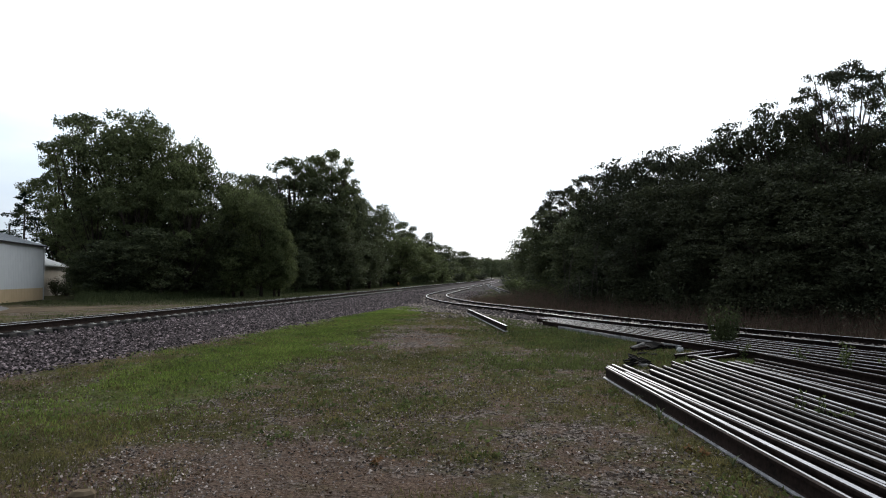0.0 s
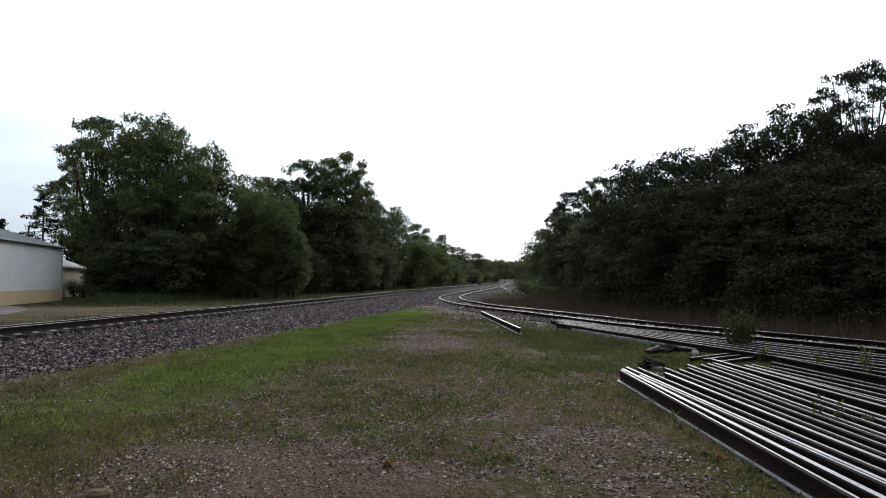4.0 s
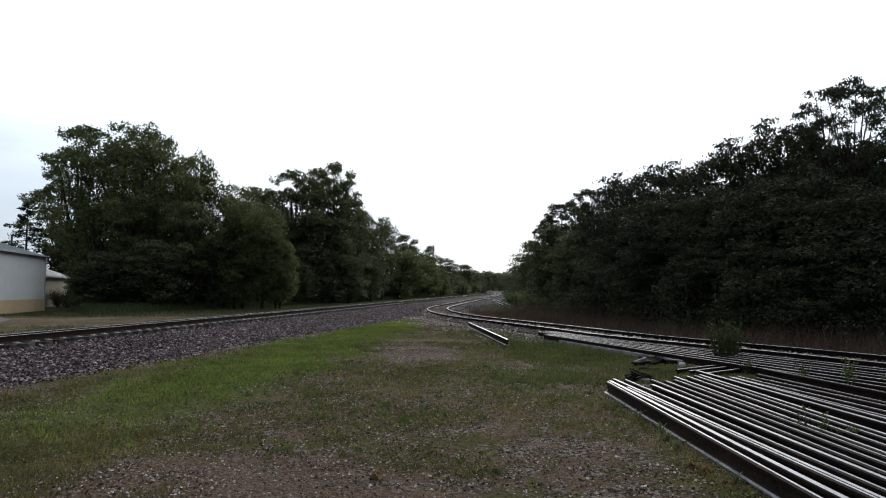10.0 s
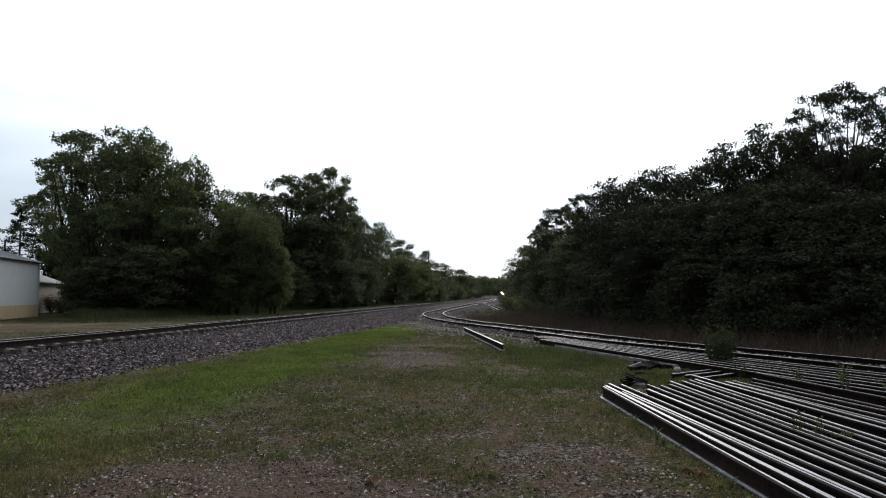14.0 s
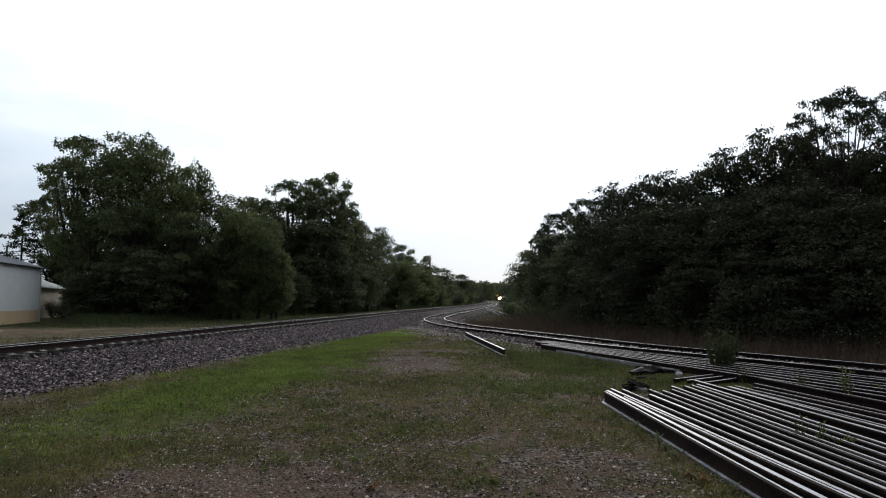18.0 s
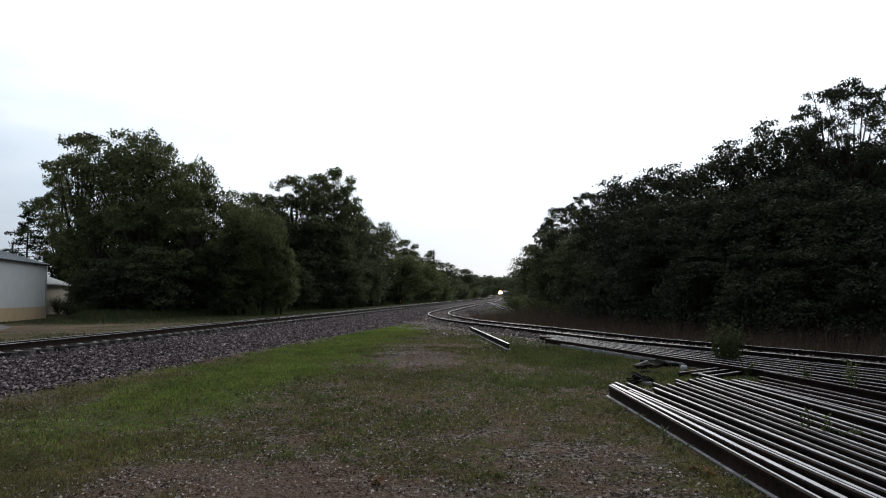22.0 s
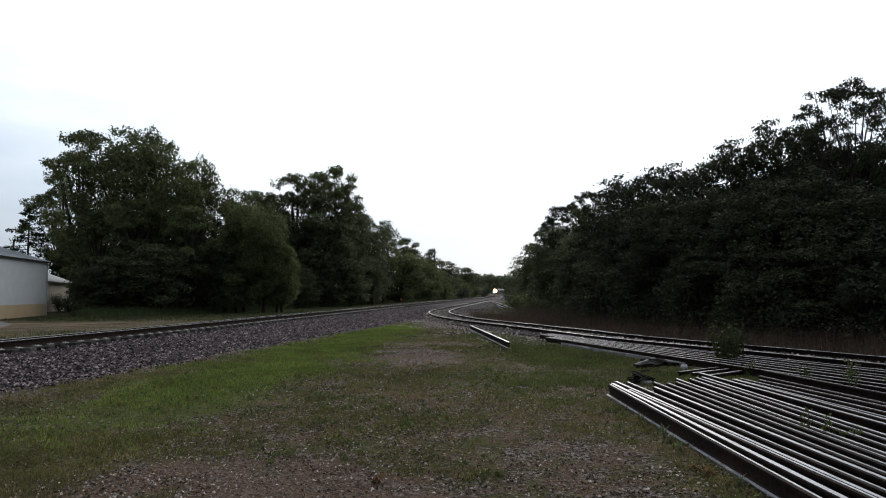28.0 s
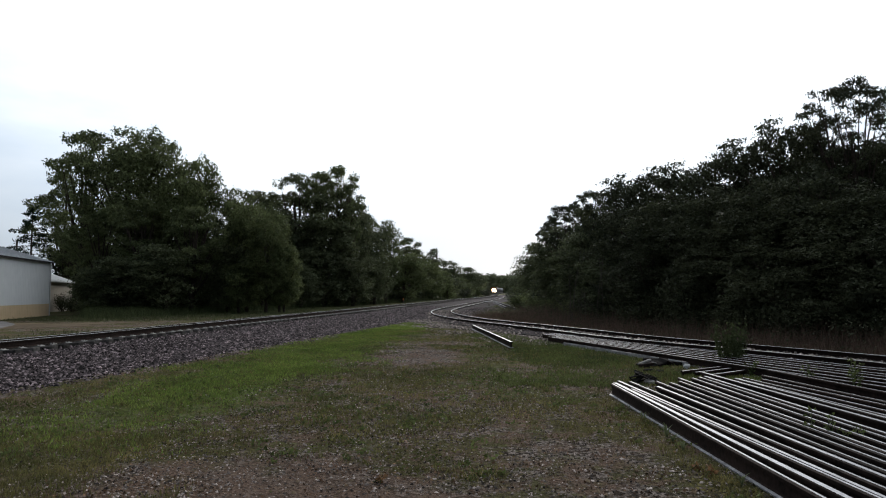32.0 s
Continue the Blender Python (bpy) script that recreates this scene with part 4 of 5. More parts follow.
# kind, bearing, top, distance, width
LEFT_TREES = [
    (1, 128, 226, 64, 170), (0, 208, 214, 60, 200), (0, 258, 222, 62, 120), (1, 96, 300, 74, 115), (2, 332, 266, 60, 95), (2, 300, 300, 57, 110), (0, 392, 322, 62, 105),
    (3, 455, 332, 82, 100), (2, 424, 348, 57, 92), (2, 458, 374, 56, 90), (2, 490, 428, 56, 62), (0, 452, 356, 66, 90), (2, 482, 430, 56, 70),
    (1, 516, 302, 82, 125), (1, 548, 300, 84, 125), (1, 583, 290, 82, 115), (3, 482, 338, 84, 100), (3, 560, 345, 80, 130), (3, 500, 378, 80, 90), (3, 618, 348, 88, 80), (3, 645, 376, 95, 80), (0, 670, 387, 102, 72),
    (3, 650, 430, 92, 70), (1, 712, 420, 128, 74), (2, 700, 448, 112, 90), (3, 748, 440, 150, 42), (2, 735, 458, 135, 75), (2, 752, 470, 140, 56), (3, 783, 462, 182, 66), (2, 766, 478, 160, 56), (3, 715, 440, 140, 70),
    (3, 810, 474, 215, 52), (2, 796, 492, 192, 48), (3, 826, 484, 270, 44),
    (1, 165, 372, 57, 130), (1, 240, 345, 56, 150), (1, 325, 362, 55, 125), (3, 390, 400, 57, 110), (3, 280, 430, 53, 130), (3, 200, 450, 53, 120), (3, 122, 425, 78, 84), (3, 150, 470, 54, 76),
    (3, 560, 440, 78, 120), (3, 612, 440, 82, 90), (3, 520, 470, 72, 80), (2, 410, 460, 55, 80), (3, 250, 465, 75, 160), (3, 370, 420, 78, 120), (1, 150, 420, 74, 110),
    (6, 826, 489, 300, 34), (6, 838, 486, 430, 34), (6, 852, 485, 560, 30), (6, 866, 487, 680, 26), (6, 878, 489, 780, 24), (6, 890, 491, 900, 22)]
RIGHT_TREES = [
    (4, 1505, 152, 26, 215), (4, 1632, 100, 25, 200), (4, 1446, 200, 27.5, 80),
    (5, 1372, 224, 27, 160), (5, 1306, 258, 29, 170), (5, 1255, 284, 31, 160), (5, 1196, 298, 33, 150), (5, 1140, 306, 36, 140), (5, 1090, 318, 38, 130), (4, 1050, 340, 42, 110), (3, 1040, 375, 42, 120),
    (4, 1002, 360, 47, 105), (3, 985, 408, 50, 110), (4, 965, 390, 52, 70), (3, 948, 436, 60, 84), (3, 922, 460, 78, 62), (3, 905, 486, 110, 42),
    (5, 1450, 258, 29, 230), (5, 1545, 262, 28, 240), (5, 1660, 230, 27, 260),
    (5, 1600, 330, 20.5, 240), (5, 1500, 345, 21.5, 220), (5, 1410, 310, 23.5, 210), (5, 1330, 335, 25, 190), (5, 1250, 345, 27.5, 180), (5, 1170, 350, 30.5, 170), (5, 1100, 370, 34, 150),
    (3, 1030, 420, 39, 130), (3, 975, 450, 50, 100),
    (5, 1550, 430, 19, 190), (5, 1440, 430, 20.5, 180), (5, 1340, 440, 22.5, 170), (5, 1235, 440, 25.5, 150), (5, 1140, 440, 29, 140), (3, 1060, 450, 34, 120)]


def make_far_woods():
    r = rng(17)
    p = []
    for k in range(34000):
        px = 770 + 160 * r.rand()
        dist = 1150 + 250 * r.rand()
        top = 33 + 6 * noise.noise((px * 0.06, 0, 2)) + 5 * noise.noise((px * 0.25, 0, 4)) - max(0, px - 895) * 0.02
        p.append((spot(px, dist), dist, top * r.rand()))
    tagged(new("far_woods", leaf_mesh("far_woods", np.array(p), 3.0, HAZED_LEAF, 18)), "distant wood closing the line, haze in its leaf colour", "trees", kind="stuff")


# ---- low plants ----
def blades(name, places, heights, width, material, label, category, seed, per=5, spread=0.05, fine=False):
    """Tufts of narrow bent blades."""
    r = rng(seed)
    at = np.repeat(np.asarray(places), per, 0) + np.concatenate([r.randn(len(places) * per, 2) * spread, np.zeros((len(places) * per, 1))], 1)
    h = np.repeat(np.asarray(heights), per) * (0.55 + 0.6 * r.rand(len(at)))
    if fine:
        v, f = np.array([(-0.5, 0, 0), (0.5, 0, 0), (0.3, 0.16, 0.6), (-0.1, 0.45, 1.0)]), np.array([(0, 1, 2, 3)])
    else:
        v, f = np.array([(-0.6, 0, 0), (0.6, 0, 0), (0.0, 0.4, 1.0)]), np.array([(0, 1, 2)])
    size = np.stack([width * (0.6 + 0.8 * r.rand(len(at))), h, h], 1)
    vv, ff = scattered(v, f, at, r.rand(len(at)) * 6.28, size)
    tagged(new(name, fast_mesh(name, vv, ff, [material])), label, category, kind="stuff")


def worn(x, y):
    """True on the patches worn bare."""
    w = 1.2 * noise.noise((x * 1.4, y * 1.4, 7))
    return ((x + 2.1) / 2.3) ** 2 + ((y - 5.3) / 1.3) ** 2 + w < 0.9 or ((x + 0.9) / 1.3) ** 2 + ((y - 17) / 2.6) ** 2 + w < 0.9 or ((x - 1.1) / 1.2) ** 2 + ((y - 5.6) / 1.7) ** 2 + w < 0.75


def make_low_plants():
    r = rng(33)
    # lush band along the foot of the ballast
    p, h = [], []
    while len(p) < 15000:
        y = 6.2 + 29 * r.rand() ** 1.2
        d = 1.25 * r.randn()
        x = -5.3 + 0.085 * y + d
        if rail_offset(y, x) < foot(y) - 0.4 or 0.75 + 1.3 * noise.noise((x * 0.6, y * 0.6, 1)) + 0.6 * noise.noise((x * 2, y * 2, 1)) + 0.3 * r.randn() < abs(d) / 1.9 or r.rand() > (y - 6) / 8:
            continue
        p.append((x, y, 0))
        h.append(0.032 + 0.05 * r.rand() * (0.6 + 0.7 * noise.noise((x, y, 8))))
    blades("lush_grass", p, h, 0.012, GRASS, "bright green grass band beside the ballast", "grass", 34, 6, 0.05, True)
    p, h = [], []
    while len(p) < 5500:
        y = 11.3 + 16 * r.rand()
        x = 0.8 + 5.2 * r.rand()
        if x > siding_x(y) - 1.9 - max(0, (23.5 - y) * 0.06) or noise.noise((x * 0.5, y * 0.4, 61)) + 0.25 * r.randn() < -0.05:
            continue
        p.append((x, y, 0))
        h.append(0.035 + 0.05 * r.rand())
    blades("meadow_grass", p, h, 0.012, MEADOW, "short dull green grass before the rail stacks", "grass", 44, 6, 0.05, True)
    # sparse tufts over the gravel
    p, h = [], []
    while len(p) < 17000:
        y = 3.2 + 26 * r.rand() ** 1.25
        x = -8 + 14 * r.rand()
        s = rail_offset(y, x)
        if s < foot(y) + 0.6 or x > siding_x(y) - 2.6:
            continue
        if (x > 2.45 and y < 10.4) or worn(x, y):
            continue
        if noise.noise((x * 0.5, y * 0.5, 6)) * 1.3 + noise.noise((x * 2.2, y * 2.2, 6)) * 0.7 < 0.05 - 0.012 * y + 0.16 * r.randn():
            continue
        p.append((x, y, 0))
        h.append(0.022 + 0.05 * r.rand() ** 2)
    while len(p) < 20500:
        x, y = -5.2 + 3.0 * r.rand(), 3.9 + 3.8 * r.rand()
        if noise.noise((x * 0.9, y * 0.9, 66)) + 0.2 * r.randn() < -0.12 + 0.35 * (x + 3.2):
            continue
        p.append((x, y, 0))
        h.append(0.02 + 0.045 * r.rand() ** 2)
    for k in range(420):
        p.append((2.3 + 0.22 * r.rand(), 3.6 + 7.2 * r.rand(), 0))
        h.append(0.02 + 0.045 * r.rand() ** 2)
    blades("short_grass", p, h, 0.008, DRYGRASS, "thin short grass growing through gravel", "grass", 35, 6, 0.05, True)
    p = []
    while len(p) < 30000:
        y = 3.0 + 22 * r.rand() ** 1.7
        x = -8 + 13 * r.rand()
        if rail_offset(y, x) < foot(y) + 0.4 or x > siding_x(y) - 2.6:
            continue
        if noise.noise((x * 0.5, y * 0.5, 11)) + 0.7 * noise.noise((x * 1.7, y * 1.7, 2)) < 0.0 + 0.16 * r.randn() and not (y < 9 and worn(x, y)) and r.rand() < 0.85:
            continue
        p.append((x, y, 0.004))
    while len(p) < 42000:
        y = 3.0 + 6.5 * r.rand()
        x = -4.2 + 6.6 * r.rand()
        if noise.noise((x * 0.8, y * 0.8, 24)) + 0.7 * noise.noise((x * 2.7, y * 2.7, 25)) < -0.02 + 0.22 * r.randn():
            continue
        p.append((x, y, 0.003))
    stones("gravel", p, 0.005, 0.018, PEBBLE, "pale limestone gravel scattered in thin turf", 36)
    p = []
    while len(p) < 11000:
        y = 3.0 + 24 * r.rand() ** 1.4
        x = -7 + 12 * r.rand()
        if rail_offset(y, x) < foot(y) + 2.0 - 0.05 * y or x > siding_x(y) - 2.4:
            continue
        if noise.noise((x * 0.7, y * 0.45, 14)) + 0.6 * noise.noise((x * 2.3, y * 2.3, 15)) < 0.12 + 0.2 * r.randn():
            continue
        p.append((x, y, 0.006))
    while len(p) < 14000:
        u, w = r.randn(), r.randn()
        x, y = -1.5 + 0.75 * u, 19.0 + 2.3 * w
        if noise.noise((x * 0.9, y * 0.6, 19)) < -0.15 + 0.2 * r.randn():
            continue
        p.append((x, y, 0.006))
    while len(p) < 21000:
        y = 9.5 + 17 * r.rand()
        x = -4.5 + 8.5 * r.rand()
        if x < -4.6 + 0.11 * y or x > siding_x(y) - 2.4 or noise.noise((x * 1.1, y * 0.8, 44)) + 0.6 * noise.noise((x * 3, y * 2.4, 45)) < 0.2 + 0.15 * r.randn():
            continue
        p.append((x, y, 0.006))
    q = []
    while len(q) < 5000:
        y = 4 + 22 * r.rand() ** 1.3
        x = -6 + 10 * r.rand()
        if rail_offset(y, x) < foot(y) + 0.3 or x > siding_x(y) - 2.4 or (x > 2.4 and y < 11) or noise.noise((x * 0.9, y * 0.7, 48)) < 0.05 + 0.2 * r.randn():
            continue
        q.append((x, y, 0.002))
    stones("clod", q, 0.01, 0.03, DIRT, "dark clods of soil scattered in the turf", 46)
    stones("coarse_gravel", p, 0.007, 0.021, PEBBLE, "coarse pale stones lying in patches on the turf", 37)
    # dead leaves and stalks lying about, and broad-leaved weeds in clumps
    q = []
    while len(q) < 16000:
        y = 3.0 + 20 * r.rand() ** 1.6
        x = -8 + 13.5 * r.rand()
        if rail_offset(y, x) < foot(y) or x > siding_x(y) - 2.4 or (x > 2.5 and y < 10.4):
            continue
        if noise.noise((x * 0.9, y * 0.9, 31)) < -0.1 + 0.3 * r.randn():
            continue
        q.append((x, y, 0.006 + 0.012 * r.rand()))
    tagged(new("leaf_litter", leaf_mesh("leaf_litter", np.array(q), 0.028, LITTER, 42)), "dead brown leaves and stalks on the gravel", "litter", kind="stuff")
    q = []
    while len(q) < 16000:
        y = 3.2 + 22 * r.rand() ** 1.3
        x = -8 + 13 * r.rand()
        if rail_offset(y, x) < foot(y) + 0.3 or x > siding_x(y) - 2.4 or (x > 2.5 and y < 10.4) or worn(x, y):
            continue
        if noise.noise((x * 0.45, y * 0.45, 51)) < 0.0 + 0.2 * r.randn():
            continue
        w = 0.03 + 0.07 * r.rand() ** 2
        for k in range(int(8 + 160 * w)):
            q.append((x + r.randn() * w, y + r.randn() * w, 0.01 + 0.5 * w * r.rand()))
    tagged(new("plantain", leaf_mesh("plantain", np.array(q), 0.045, MEADOW, 43)), "small clumps of broad-leaved green weeds", "weeds", kind="stuff")
    # tall grass under the western trees, and along the far side of the line
    p, h = [], []
    for k in range(13000):
        u = r.rand() ** 1.3
        px = 140 + 710 * u
        dist = 49 / (1 - 0.78 * u ** 1.3) + 2.5 * r.randn()
        p.append((spot(px, dist), dist, 0))
        h.append(0.3 + 0.55 * r.rand())
    blades("verge_grass", p, h, 0.016, TALLGRASS, "tall dark grass along the foot of the trees", "grass", 37, 5, 0.2)
    # dead brush below the eastern trees
    p, h = [], []
    for k in range(17000):
        y = 9 + 85 * r.rand() ** 1.8
        u = r.rand() ** 1.1
        x = siding_x(y) + 2.2 + 5.5 * u if y < 46 else 5.9 + (y - 46) * 0.075 + 4 * u
        p.append((x, y, 0))
        h.append(0.15 + 0.5 * r.rand() ** 2 + 1.2 * u * r.rand())
    blades("dead_brush", p, h, 0.009, BRUSH, "brown dead weeds along the wood's edge", "weeds", 38, 4, 0.25)
    q = np.array(p)[r.randint(0, len(p), 30000)] + r.randn(30000, 3) * np.array([0.3, 0.3, 0]) + np.array([0, 0, 1]) * (1.0 * r.rand(30000, 1) ** 1.6)
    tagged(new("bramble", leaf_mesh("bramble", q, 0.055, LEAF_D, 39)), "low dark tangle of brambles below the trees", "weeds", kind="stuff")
    # rough field between the line and the western trees
    p, h = [], []
    while len(p) < 9000:
        y = 22 + 50 * r.rand()
        x = main_x(y) - 5 - 18 * r.rand()
        if (abs(x + 21) < 7 and 29 < y < 39) or (abs((x + 24.6) * 0.82 + (y - 33) * 0.57) < 2.3 and abs(y - 33) < 8):
            continue
        p.append((x, y, 0))
        h.append(0.05 + 0.13 * r.rand() ** 2)
    blades("field_grass", p, h, 0.022, TALLGRASS, "rough uncut grass between the track and trees", "grass", 40, 5, 0.25)
    # flat-leaved weeds in the gravel
    q = []
    while len(q) < 34000:
        y = 3.0 + 24 * r.rand() ** 1.5
        x = -8 + 13.5 * r.rand()
        if rail_offset(y, x) < foot(y) + 0.3 or x > siding_x(y) - 2.6 or (x > 2.5 and y < 10.4) or worn(x, y):
            continue
        if noise.noise((x * 0.8, y * 0.8, 21)) + 0.8 * noise.noise((x * 3.1, y * 3.1, 2)) < 0.12 + 0.25 * r.randn():
            continue
        q.append((x, y, 0.008 + 0.03 * r.rand() ** 2))
    tagged(new("clover", leaf_mesh("clover", np.array(q), 0.034, DRYGRASS, 41)), "low flat weeds patched through the gravel", "weeds", kind="stuff")


def make_weed(x, y, h, n, seed, label, material=LEAF_B):
    r = rng(seed)
    t = thing("weed", pose(x, y, 0), label, "weed", "weeds among the rails")
    pl = []
    for k in range(n):
        a, d = r.rand() * 6.28, h * 0.4 * r.rand()
        e = np.array([math.cos(a) * d, math.sin(a) * d, h * (0.6 + 0.5 * r.rand())])
        b = np.array([r.randn() * 0.05, r.randn() * 0.05, 0])
        part("stem", Shape().tube([tuple(b), tuple(b + (e - b) * 0.5 + [0, 0, h * 0.06]), tuple(e)], [0.006, 0.005, 0.002], 5), TALLGRASS, t)
        for q in range(8):
            u = 0.15 + 0.85 * r.rand()
            pl.append(b + (e - b) * u + r.randn(3) * 0.03 * h ** 0.5)
    part("leaves", leaf_mesh("leaves", np.array(pl), 0.035 + 0.03 * h, material, seed), material, t)


def make_weeds():
    for k, (x, y, h, n) in enumerate(((6.2, 14.6, 0.9, 22), (6.38, 14.45, 1.05, 30), (6.58, 14.65, 0.85, 24), (6.4, 14.8, 0.95, 20))):
        make_weed(x, y, h, n, 61 + k, "dense dark green weed clump growing between rail stacks", TALLGRASS)
    for k, (x, y, h) in enumerate(((2.44, 6.8, 0.16), (2.47, 7.4, 0.24), (2.48, 8.3, 0.18), (2.45, 7.15, 0.15), (2.5, 5.6, 0.16), (2.46, 9.2, 0.13))):
        make_spiky_weed(x, y, 0.8 * h, 90 + k)
    for k, (x, y, h) in enumerate(((3.9, 7.1, 0.36), (4.05, 6.9, 0.32), (4.2, 6.75, 0.3), 
                                   (6.3, 11.3, 0.45), (6.9, 11.0, 0.5), (7.1, 10.2, 0.42), (6.55, 10.4, 0.4), (5.9, 12.6, 0.35))):
        make_weed(x, y, h, 7, 70 + k, "small green weed growing up between used rails", MEADOW)


def make_red_weeds():
    for k, (x, y) in enumerate(((-0.62, 5.7), (2.36, 5.9), (2.28, 6.05))):
        make_weed(x, y, 0.06, 5, 130 + k, "small weed turning red on the gravel", RED_LEAF)


def make_spiky_weed(x, y, h, seed):
    r = rng(seed)
    t = thing("weed", pose(x, y, 0), "thin pale bladed weed beside the rail stack", "weed", "bladed weeds")
    for k in range(9):
        a, ln = r.rand() * 6.28, h * (0.7 + 0.6 * r.rand())
        d = np.array([math.cos(a), math.sin(a), 0]) * ln * (0.3 + 0.5 * r.rand())
        side = np.array([-math.sin(a), math.cos(a), 0]) * 0.007
        m, e = d * 0.45 + [0, 0, ln * 0.62], d + [0, 0, ln * 0.8]
        part("blade", Shape().add([tuple(-side), tuple(side), tuple(m + side), tuple(m - side), tuple(e)], [(0, 1, 2, 3), (3, 2, 4)]), BLADE, t)


# ---- scrap ----
def make_scrap():
    s = thing("scrap_heap", pose(4.5, 14.3, 0, 0, 0, 10) @ Matrix.Diagonal((0.78, 0.78, 1.1, 1)), "low heap of dark track scrap on the grass", "scrap")
    part("bent_plate", Shape().box(-0.55, 0.25, -0.2, 0.2, 0.0, 0.03, bevel=0.008), SCRAP, s).matrix_basis = pose(0.1, 0, 0.06, 8, -6, 15)
    part("joint_bar", Shape().box(-0.45, 0.45, -0.05, 0.05, 0, 0.09, bevel=0.012), SCRAP, s).matrix_basis = pose(0.6, 0.1, 0.0, 0, 4, -12)
    part("joint_bar", Shape().box(-0.4, 0.4, -0.05, 0.05, 0, 0.09, bevel=0.012), RUST, s).matrix_basis = pose(-0.25, -0.22, 0.0, 0, 0, 30)
    part("pale_board", Shape().box(-0.24, 0.24, -0.035, 0.035, 0, 0.025, bevel=0.005), GREY_BOARD, s, "pale weathered board").matrix_basis = pose(-0.3, -0.12, 0.1, 4, -8, 20)
    part("pale_lath", Shape().box(-0.15, 0.15, -0.02, 0.02, 0, 0.018, bevel=0.004), GREY_BOARD, s, "short pale lath").matrix_basis = pose(-0.05, -0.2, 0.09, 6, 8, 40)
    part("crumpled_sheet", Shape().add([(-0.3, -0.2, 0.05), (0.05, -0.25, 0.22), (0.35, -0.1, 0.1), (0.3, 0.2, 0.24), (-0.05, 0.15, 0.3), (-0.3, 0.2, 0.12), (0.02, 0, 0.02)],
                                       [(0, 1, 4, 5), (1, 2, 3, 4), (0, 6, 1), (1, 6, 2), (2, 6, 3), (3, 6, 4), (4, 6, 5), (5, 6, 0)]), SCRAP, s).matrix_basis = pose(0.35, 0.05, 0.0) @ Matrix.Diagonal((0.8, 0.8, 0.55, 1))
    part("timber_block", Shape().box(-0.3, 0.3, -0.1, 0.1, 0, 0.14, bevel=0.02), SCRAP, s).matrix_basis = pose(0.2, 0.3, 0, 0, 0, -30)
    s = thing("plate_stack", pose(3.42, 11.8, 0, 0, 0, 20), "tumbled black tie plates at the rail ends", "scrap")
    rr = rng(57)
    for k in range(8):
        q = part("tie_plate", Shape().box(-0.13, 0.13, -0.08, 0.08, 0, 0.022, bevel=0.005).box(-0.05, -0.03, -0.08, 0.08, 0.02, 0.035), SCRAP, s)
        q.matrix_basis = pose(0.14 * rr.randn(), 0.1 * rr.randn(), 0.02 + 0.018 * k, 14 * rr.randn(), 14 * rr.randn(), 360 * rr.rand())
    for x, y, w, h, a, mt, lab, nm in ((5.12, 13.9, 0.16, 0.1, 20, WHITE, "crumpled pale plastic jug on the grass", "plastic_jug"),
                                       (3.62, 11.7, 0.24, 0.07, 70, GREY_BOARD, "pale flattened bag at the rail ends", "flattened_bag"),
                                       (4.15, 13.4, 0.25, 0.06, 10, SCRAP, "dark steel offcut on the grass", "steel_offcut"),
                                       (4.35, 13.3, 0.2, 0.05, 50, SCRAP, "dark steel offcut on the grass", "steel_offcut"),
                                       (-2.75, 4.85, 0.17, 0.08, 25, DIRT, "rusty brown lump lying on the gravel", "rusty_lump")):
        sh = Shape()
        rr = rng(int(x * 100) % 997 + 3)
        n = 9
        ring = [(math.cos(6.283 * k / n) * w * (0.4 + 0.25 * rr.rand()), math.sin(6.283 * k / n) * w * (0.3 + 0.2 * rr.rand())) for k in range(n)]
        v = [(p, q, 0) for p, q in ring] + [(p * 1.05, q * 1.05, h * 0.6) for p, q in ring] + [(p * 0.7, q * 0.7, h * (0.85 + 0.2 * rr.rand())) for p, q in ring]
        f = [tuple(range(n - 1, -1, -1))]
        for o in (0, n):
            f += [(o + k, o + (k + 1) % n, o + n + (k + 1) % n, o + n + k) for k in range(n)]
        f.append(tuple(2 * n + k for k in range(n)))
        ob = new(nm, sh.add(v, f).mesh(nm, mt))
        ob.matrix_basis = pose(x, y, 0, 0, 0, a)
        tagged(ob, lab, "scrap")


# ---- train ----
def wheelset(parent, y, r=0.5):
    ax = part("axle", Shape().tube([(-0.85, 0, 0), (0.85, 0, 0)], [0.08, 0.08], 8), LOCO_DARK, parent)
    ax.matrix_basis = pose(0, y, r)
    for x in (-0.75, 0.75):
        part("wheel", Shape().tube([(x - 0.06, 0, 0), (x + 0.06, 0, 0)], [r, r], 18), LOCO_DARK, ax)


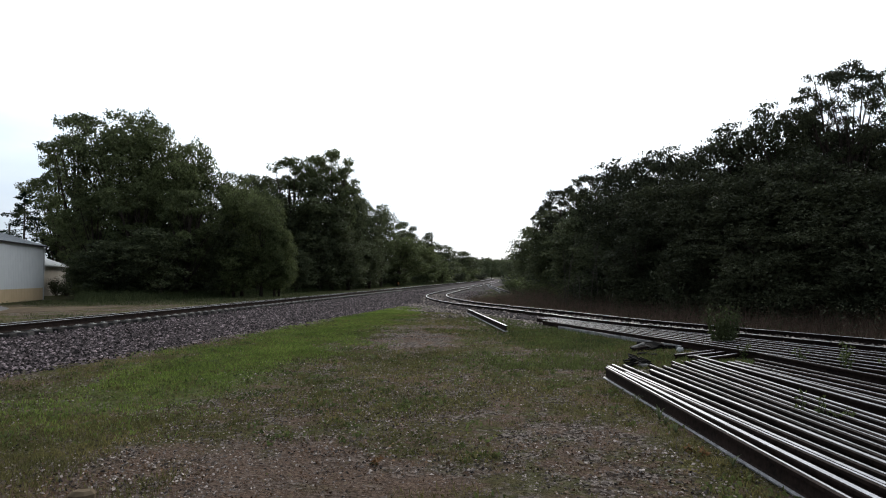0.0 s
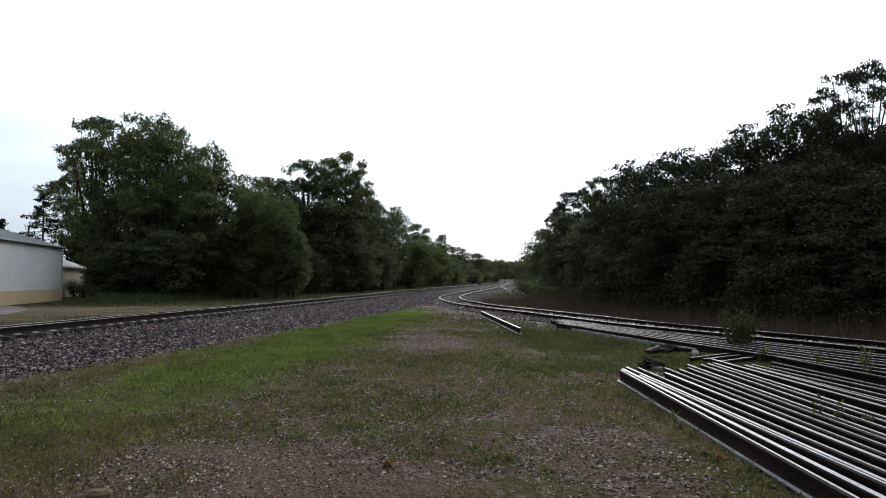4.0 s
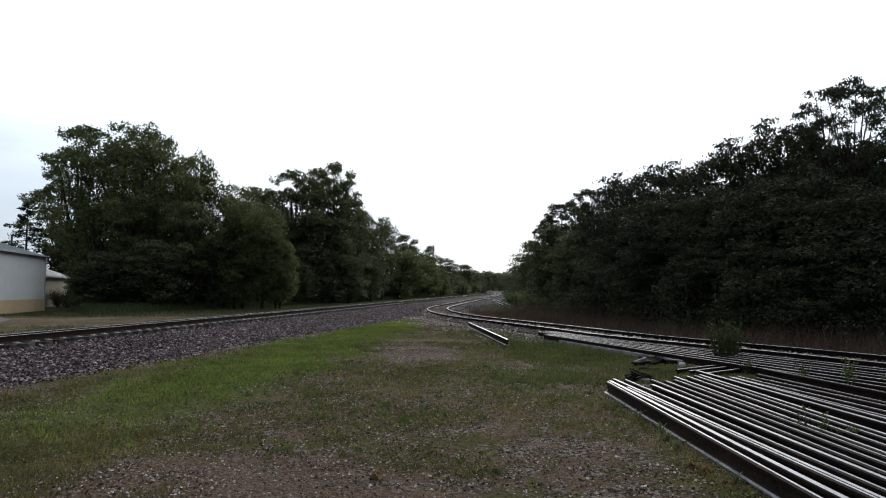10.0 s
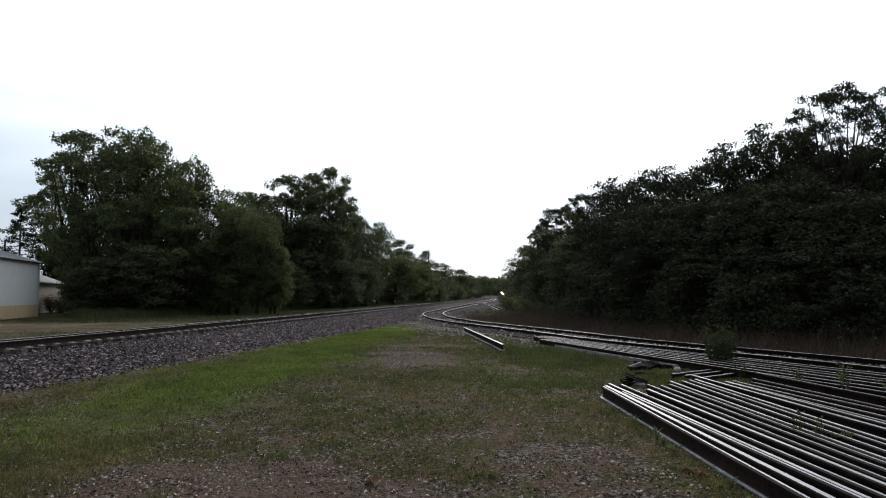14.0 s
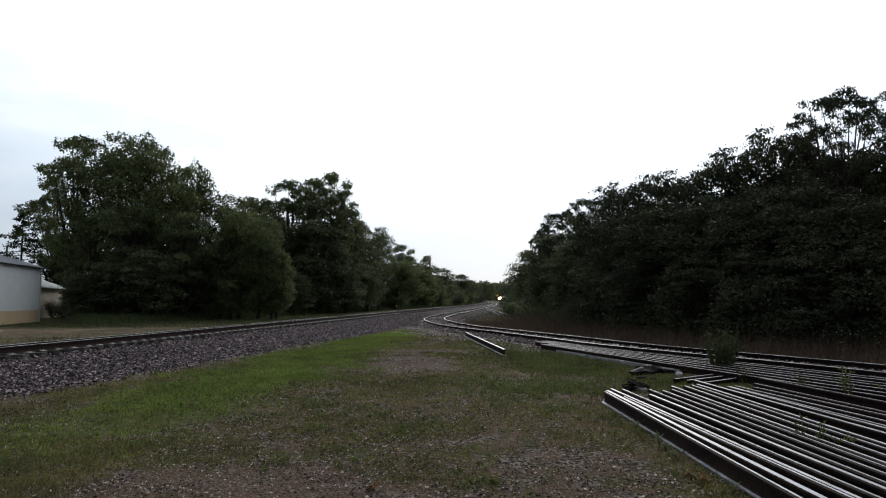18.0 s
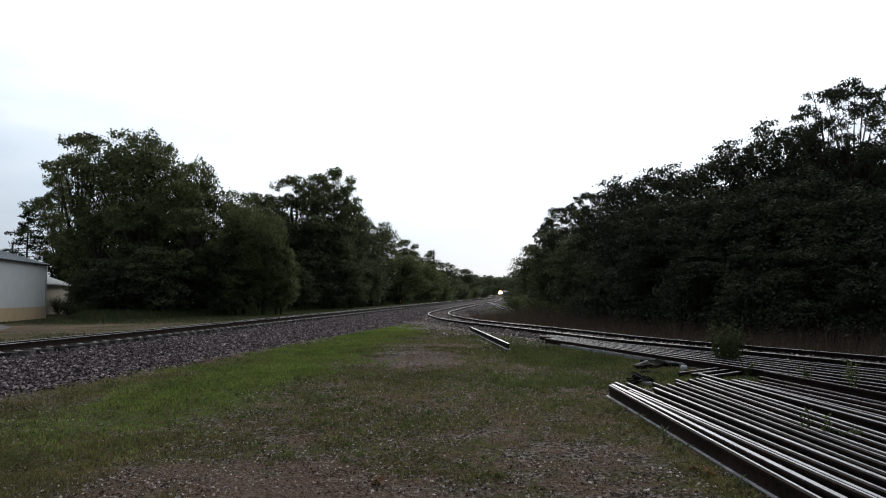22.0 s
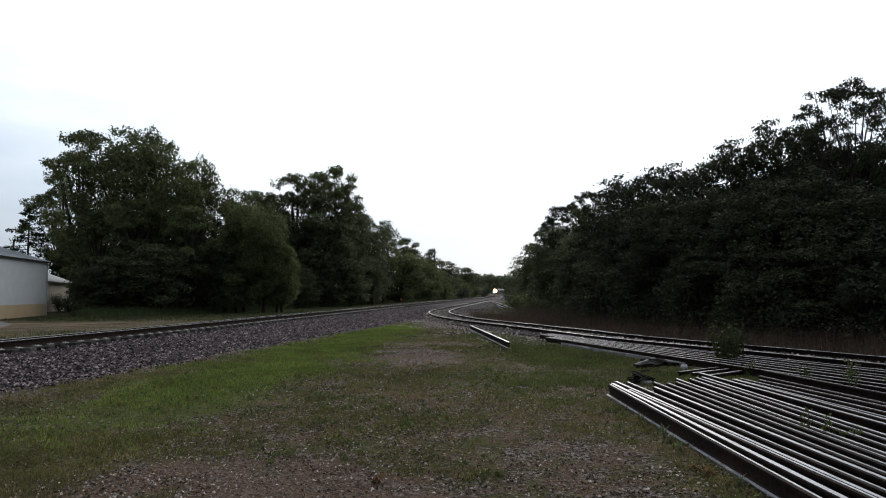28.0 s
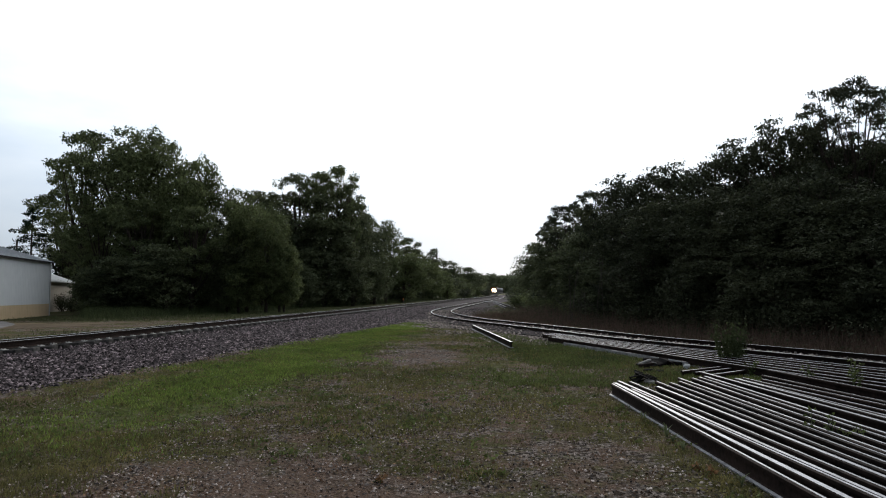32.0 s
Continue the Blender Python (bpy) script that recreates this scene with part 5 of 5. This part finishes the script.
def make_engine():
    e = thing("locomotive", pose(0, 0, 0), "orange and black diesel freight locomotive with lit headlights", "locomotive")
    part("frame", Shape().box(-1.5, 1.5, 0.4, 22.0, 1.1, 1.5, bevel=0.05), LOCO_DARK, e)
    part("fuel_tank", Shape().box(-1.3, 1.3, 8, 14, 0.5, 1.1, bevel=0.12), LOCO_DARK, e)
    part("nose", Shape().box(-1.15, 1.15, 1.0, 2.7, 1.5, 3.15, bevel=0.18), LOCO, e, "orange short hood")
    cab = part("cab", Shape().box(-1.55, 1.55, 2.7, 5.3, 1.5, 4.45, bevel=0.15), LOCO, e, "orange crew cab")
    for x in (-0.75, 0.75):
        part("windscreen", Shape().box(x - 0.6, x + 0.6, 2.68, 2.695, 3.3, 4.05), GLASS, cab)
    for x in (-1.56, 1.56):
        part("side_window", Shape().box(x - 0.012, x + 0.012, 3.2, 4.6, 3.2, 4.0), GLASS, cab)
    part("engine_hood", Shape().box(-1.0, 1.0, 5.3, 18.0, 1.5, 4.3, bevel=0.12), LOCO, e)
    part("radiator", Shape().box(-1.5, 1.5, 17.0, 21.0, 2.9, 4.55, bevel=0.15), LOCO, e)
    part("plow", Shape().add([(-1.4, 0.35, 0.15), (1.4, 0.35, 0.15), (0, -0.15, 0.15), (-1.4, 0.5, 1.1), (1.4, 0.5, 1.1), (0, 0.3, 1.1)],
                             [(0, 2, 5, 3), (2, 1, 4, 5), (0, 1, 2), (3, 5, 4), (0, 3, 4, 1)]), LOCO_DARK, e)
    # lenses drawn oversize, each with an added amber glow in place of flare
    for x in (-0.38, 0.38):
        part("headlight", Shape().tube([(x, 0.96, 2.75), (x, 1.0, 2.75)], [0.44, 0.44], 14), LAMP, e, "lit headlight")
        part("flare_ring", Shape().tube([(x, 0.975, 2.75), (x, 0.995, 2.75)], [0.74, 0.66], 16), FLARE_RING, e, "amber glowing ring in place of lamp flare")
    for x in (-1.0, 1.0):
        part("ditch_light", Shape().tube([(x, 0.33, 1.65), (x, 0.39, 1.65)], [0.2, 0.2], 12), LAMP, e, "lit ditch light")
        part("flare_ring", Shape().tube([(x, 0.35, 1.65), (x, 0.38, 1.65)], [0.4, 0.34], 14), FLARE_RING, e, "amber glowing ring in place of lamp flare")
    for x in (-1.45, 1.45):
        rail = Shape()
        for y in np.arange(5.5, 21, 1.6):
            rail.tube([(x, y, 1.5), (x, y, 2.5)], [0.025, 0.025], 5)
        rail.tube([(x, 5.5, 2.5), (x, 21, 2.5)], [0.025, 0.025], 5)
        part("handrail", rail, WHITE, e)
    for y0 in (3.2, 15.2):
        tr = part("truck", Shape().box(-1.2, 1.2, y0 - 0.6, y0 + 4.4, 0.45, 0.95, bevel=0.08), LOCO_DARK, e)
        for q in (0, 1.9, 3.8):
            wheelset(tr, y0 + q)
    return e


def make_hopper():
    h = thing("hopper_car", pose(0, 0, 0), "light grey covered hopper freight car", "freight car", "freight cars in the train")
    L = 17.0
    ring = [(-1.55, 1.5), (1.55, 1.5), (1.6, 3.6), (1.15, 4.55), (-1.15, 4.55), (-1.6, 3.6)]
    v = [(x, y, z) for y in (1.6, L - 1.6) for x, z in ring]
    part("body", Shape().add(v, [tuple(range(5, -1, -1)), tuple(range(6, 12))] + [(k, (k + 1) % 6, 6 + (k + 1) % 6, 6 + k) for k in range(6)]), CAR_GREY, h)
    for k in range(3):
        y = 3.2 + k * 3.8
        part("hopper", Shape().add([(-1.4, y, 1.5), (1.4, y, 1.5), (1.4, y + 3, 1.5), (-1.4, y + 3, 1.5), (-0.4, y + 1.2, 0.5), (0.4, y + 1.2, 0.5), (0.4, y + 1.8, 0.5), (-0.4, y + 1.8, 0.5)],
                                   [(0, 1, 5, 4), (1, 2, 6, 5), (2, 3, 7, 6), (3, 0, 4, 7), (4, 5, 6, 7)]), CAR_GREY, h)
    part("roofwalk", Shape().box(-0.35, 0.35, 1.4, L - 1.4, 4.6, 4.66), ROOF, h)
    part("sill", Shape().box(-1.5, 1.5, 0.3, L - 0.3, 1.1, 1.4), LOCO_DARK, h)
    ribs = Shape()
    for k in range(10):
        y = 2.0 + k * 1.45
        for x in (-1.62, 1.56):
            ribs.box(x, x + 0.06, y, y + 0.1, 1.5, 3.6)
    part("ribs", ribs, CAR_GREY, h)
    for y0 in (1.4, L - 3.2):
        tr = part("truck", Shape().box(-1.15, 1.15, y0 - 0.3, y0 + 2.1, 0.4, 0.8, bevel=0.06), LOCO_DARK, h)
        for q in (0, 1.8):
            wheelset(tr, y0 + q, 0.46)
    return h


SPEED, FRONT_END = 18.0, 420.0


def along(t, back):
    """Where a vehicle stands whose front is that far behind the engine's."""
    y = FRONT_END + SPEED * (32.0 - t) + back
    slope = (main_x(y + 9) - main_x(y)) / 9
    return pose(main_x(y), y, RAIL_TOP, 0, 0, -math.degrees(math.atan(slope)))


def motions():
    times = [k * 2.0 for k in range(17)]
    for ob, back in TRAIN:
        walk(ob, [(t, along(t, back)) for t in times])


make_ground()
make_beds()
make_yard()
make_barn()
make_house()
make_rail_piles()
make_trees()
make_far_woods()
make_low_plants()
make_weeds()
make_red_weeds()
make_scrap()
make_ballast()
TRAIN = [(make_engine(), 0.0)]
car = make_hopper()
for k in range(7):
    TRAIN.append((car if k == 0 else copy_thing(car, pose(0, 0, 0)), 22.6 + 17.4 * k))
make_tracks()
motions()
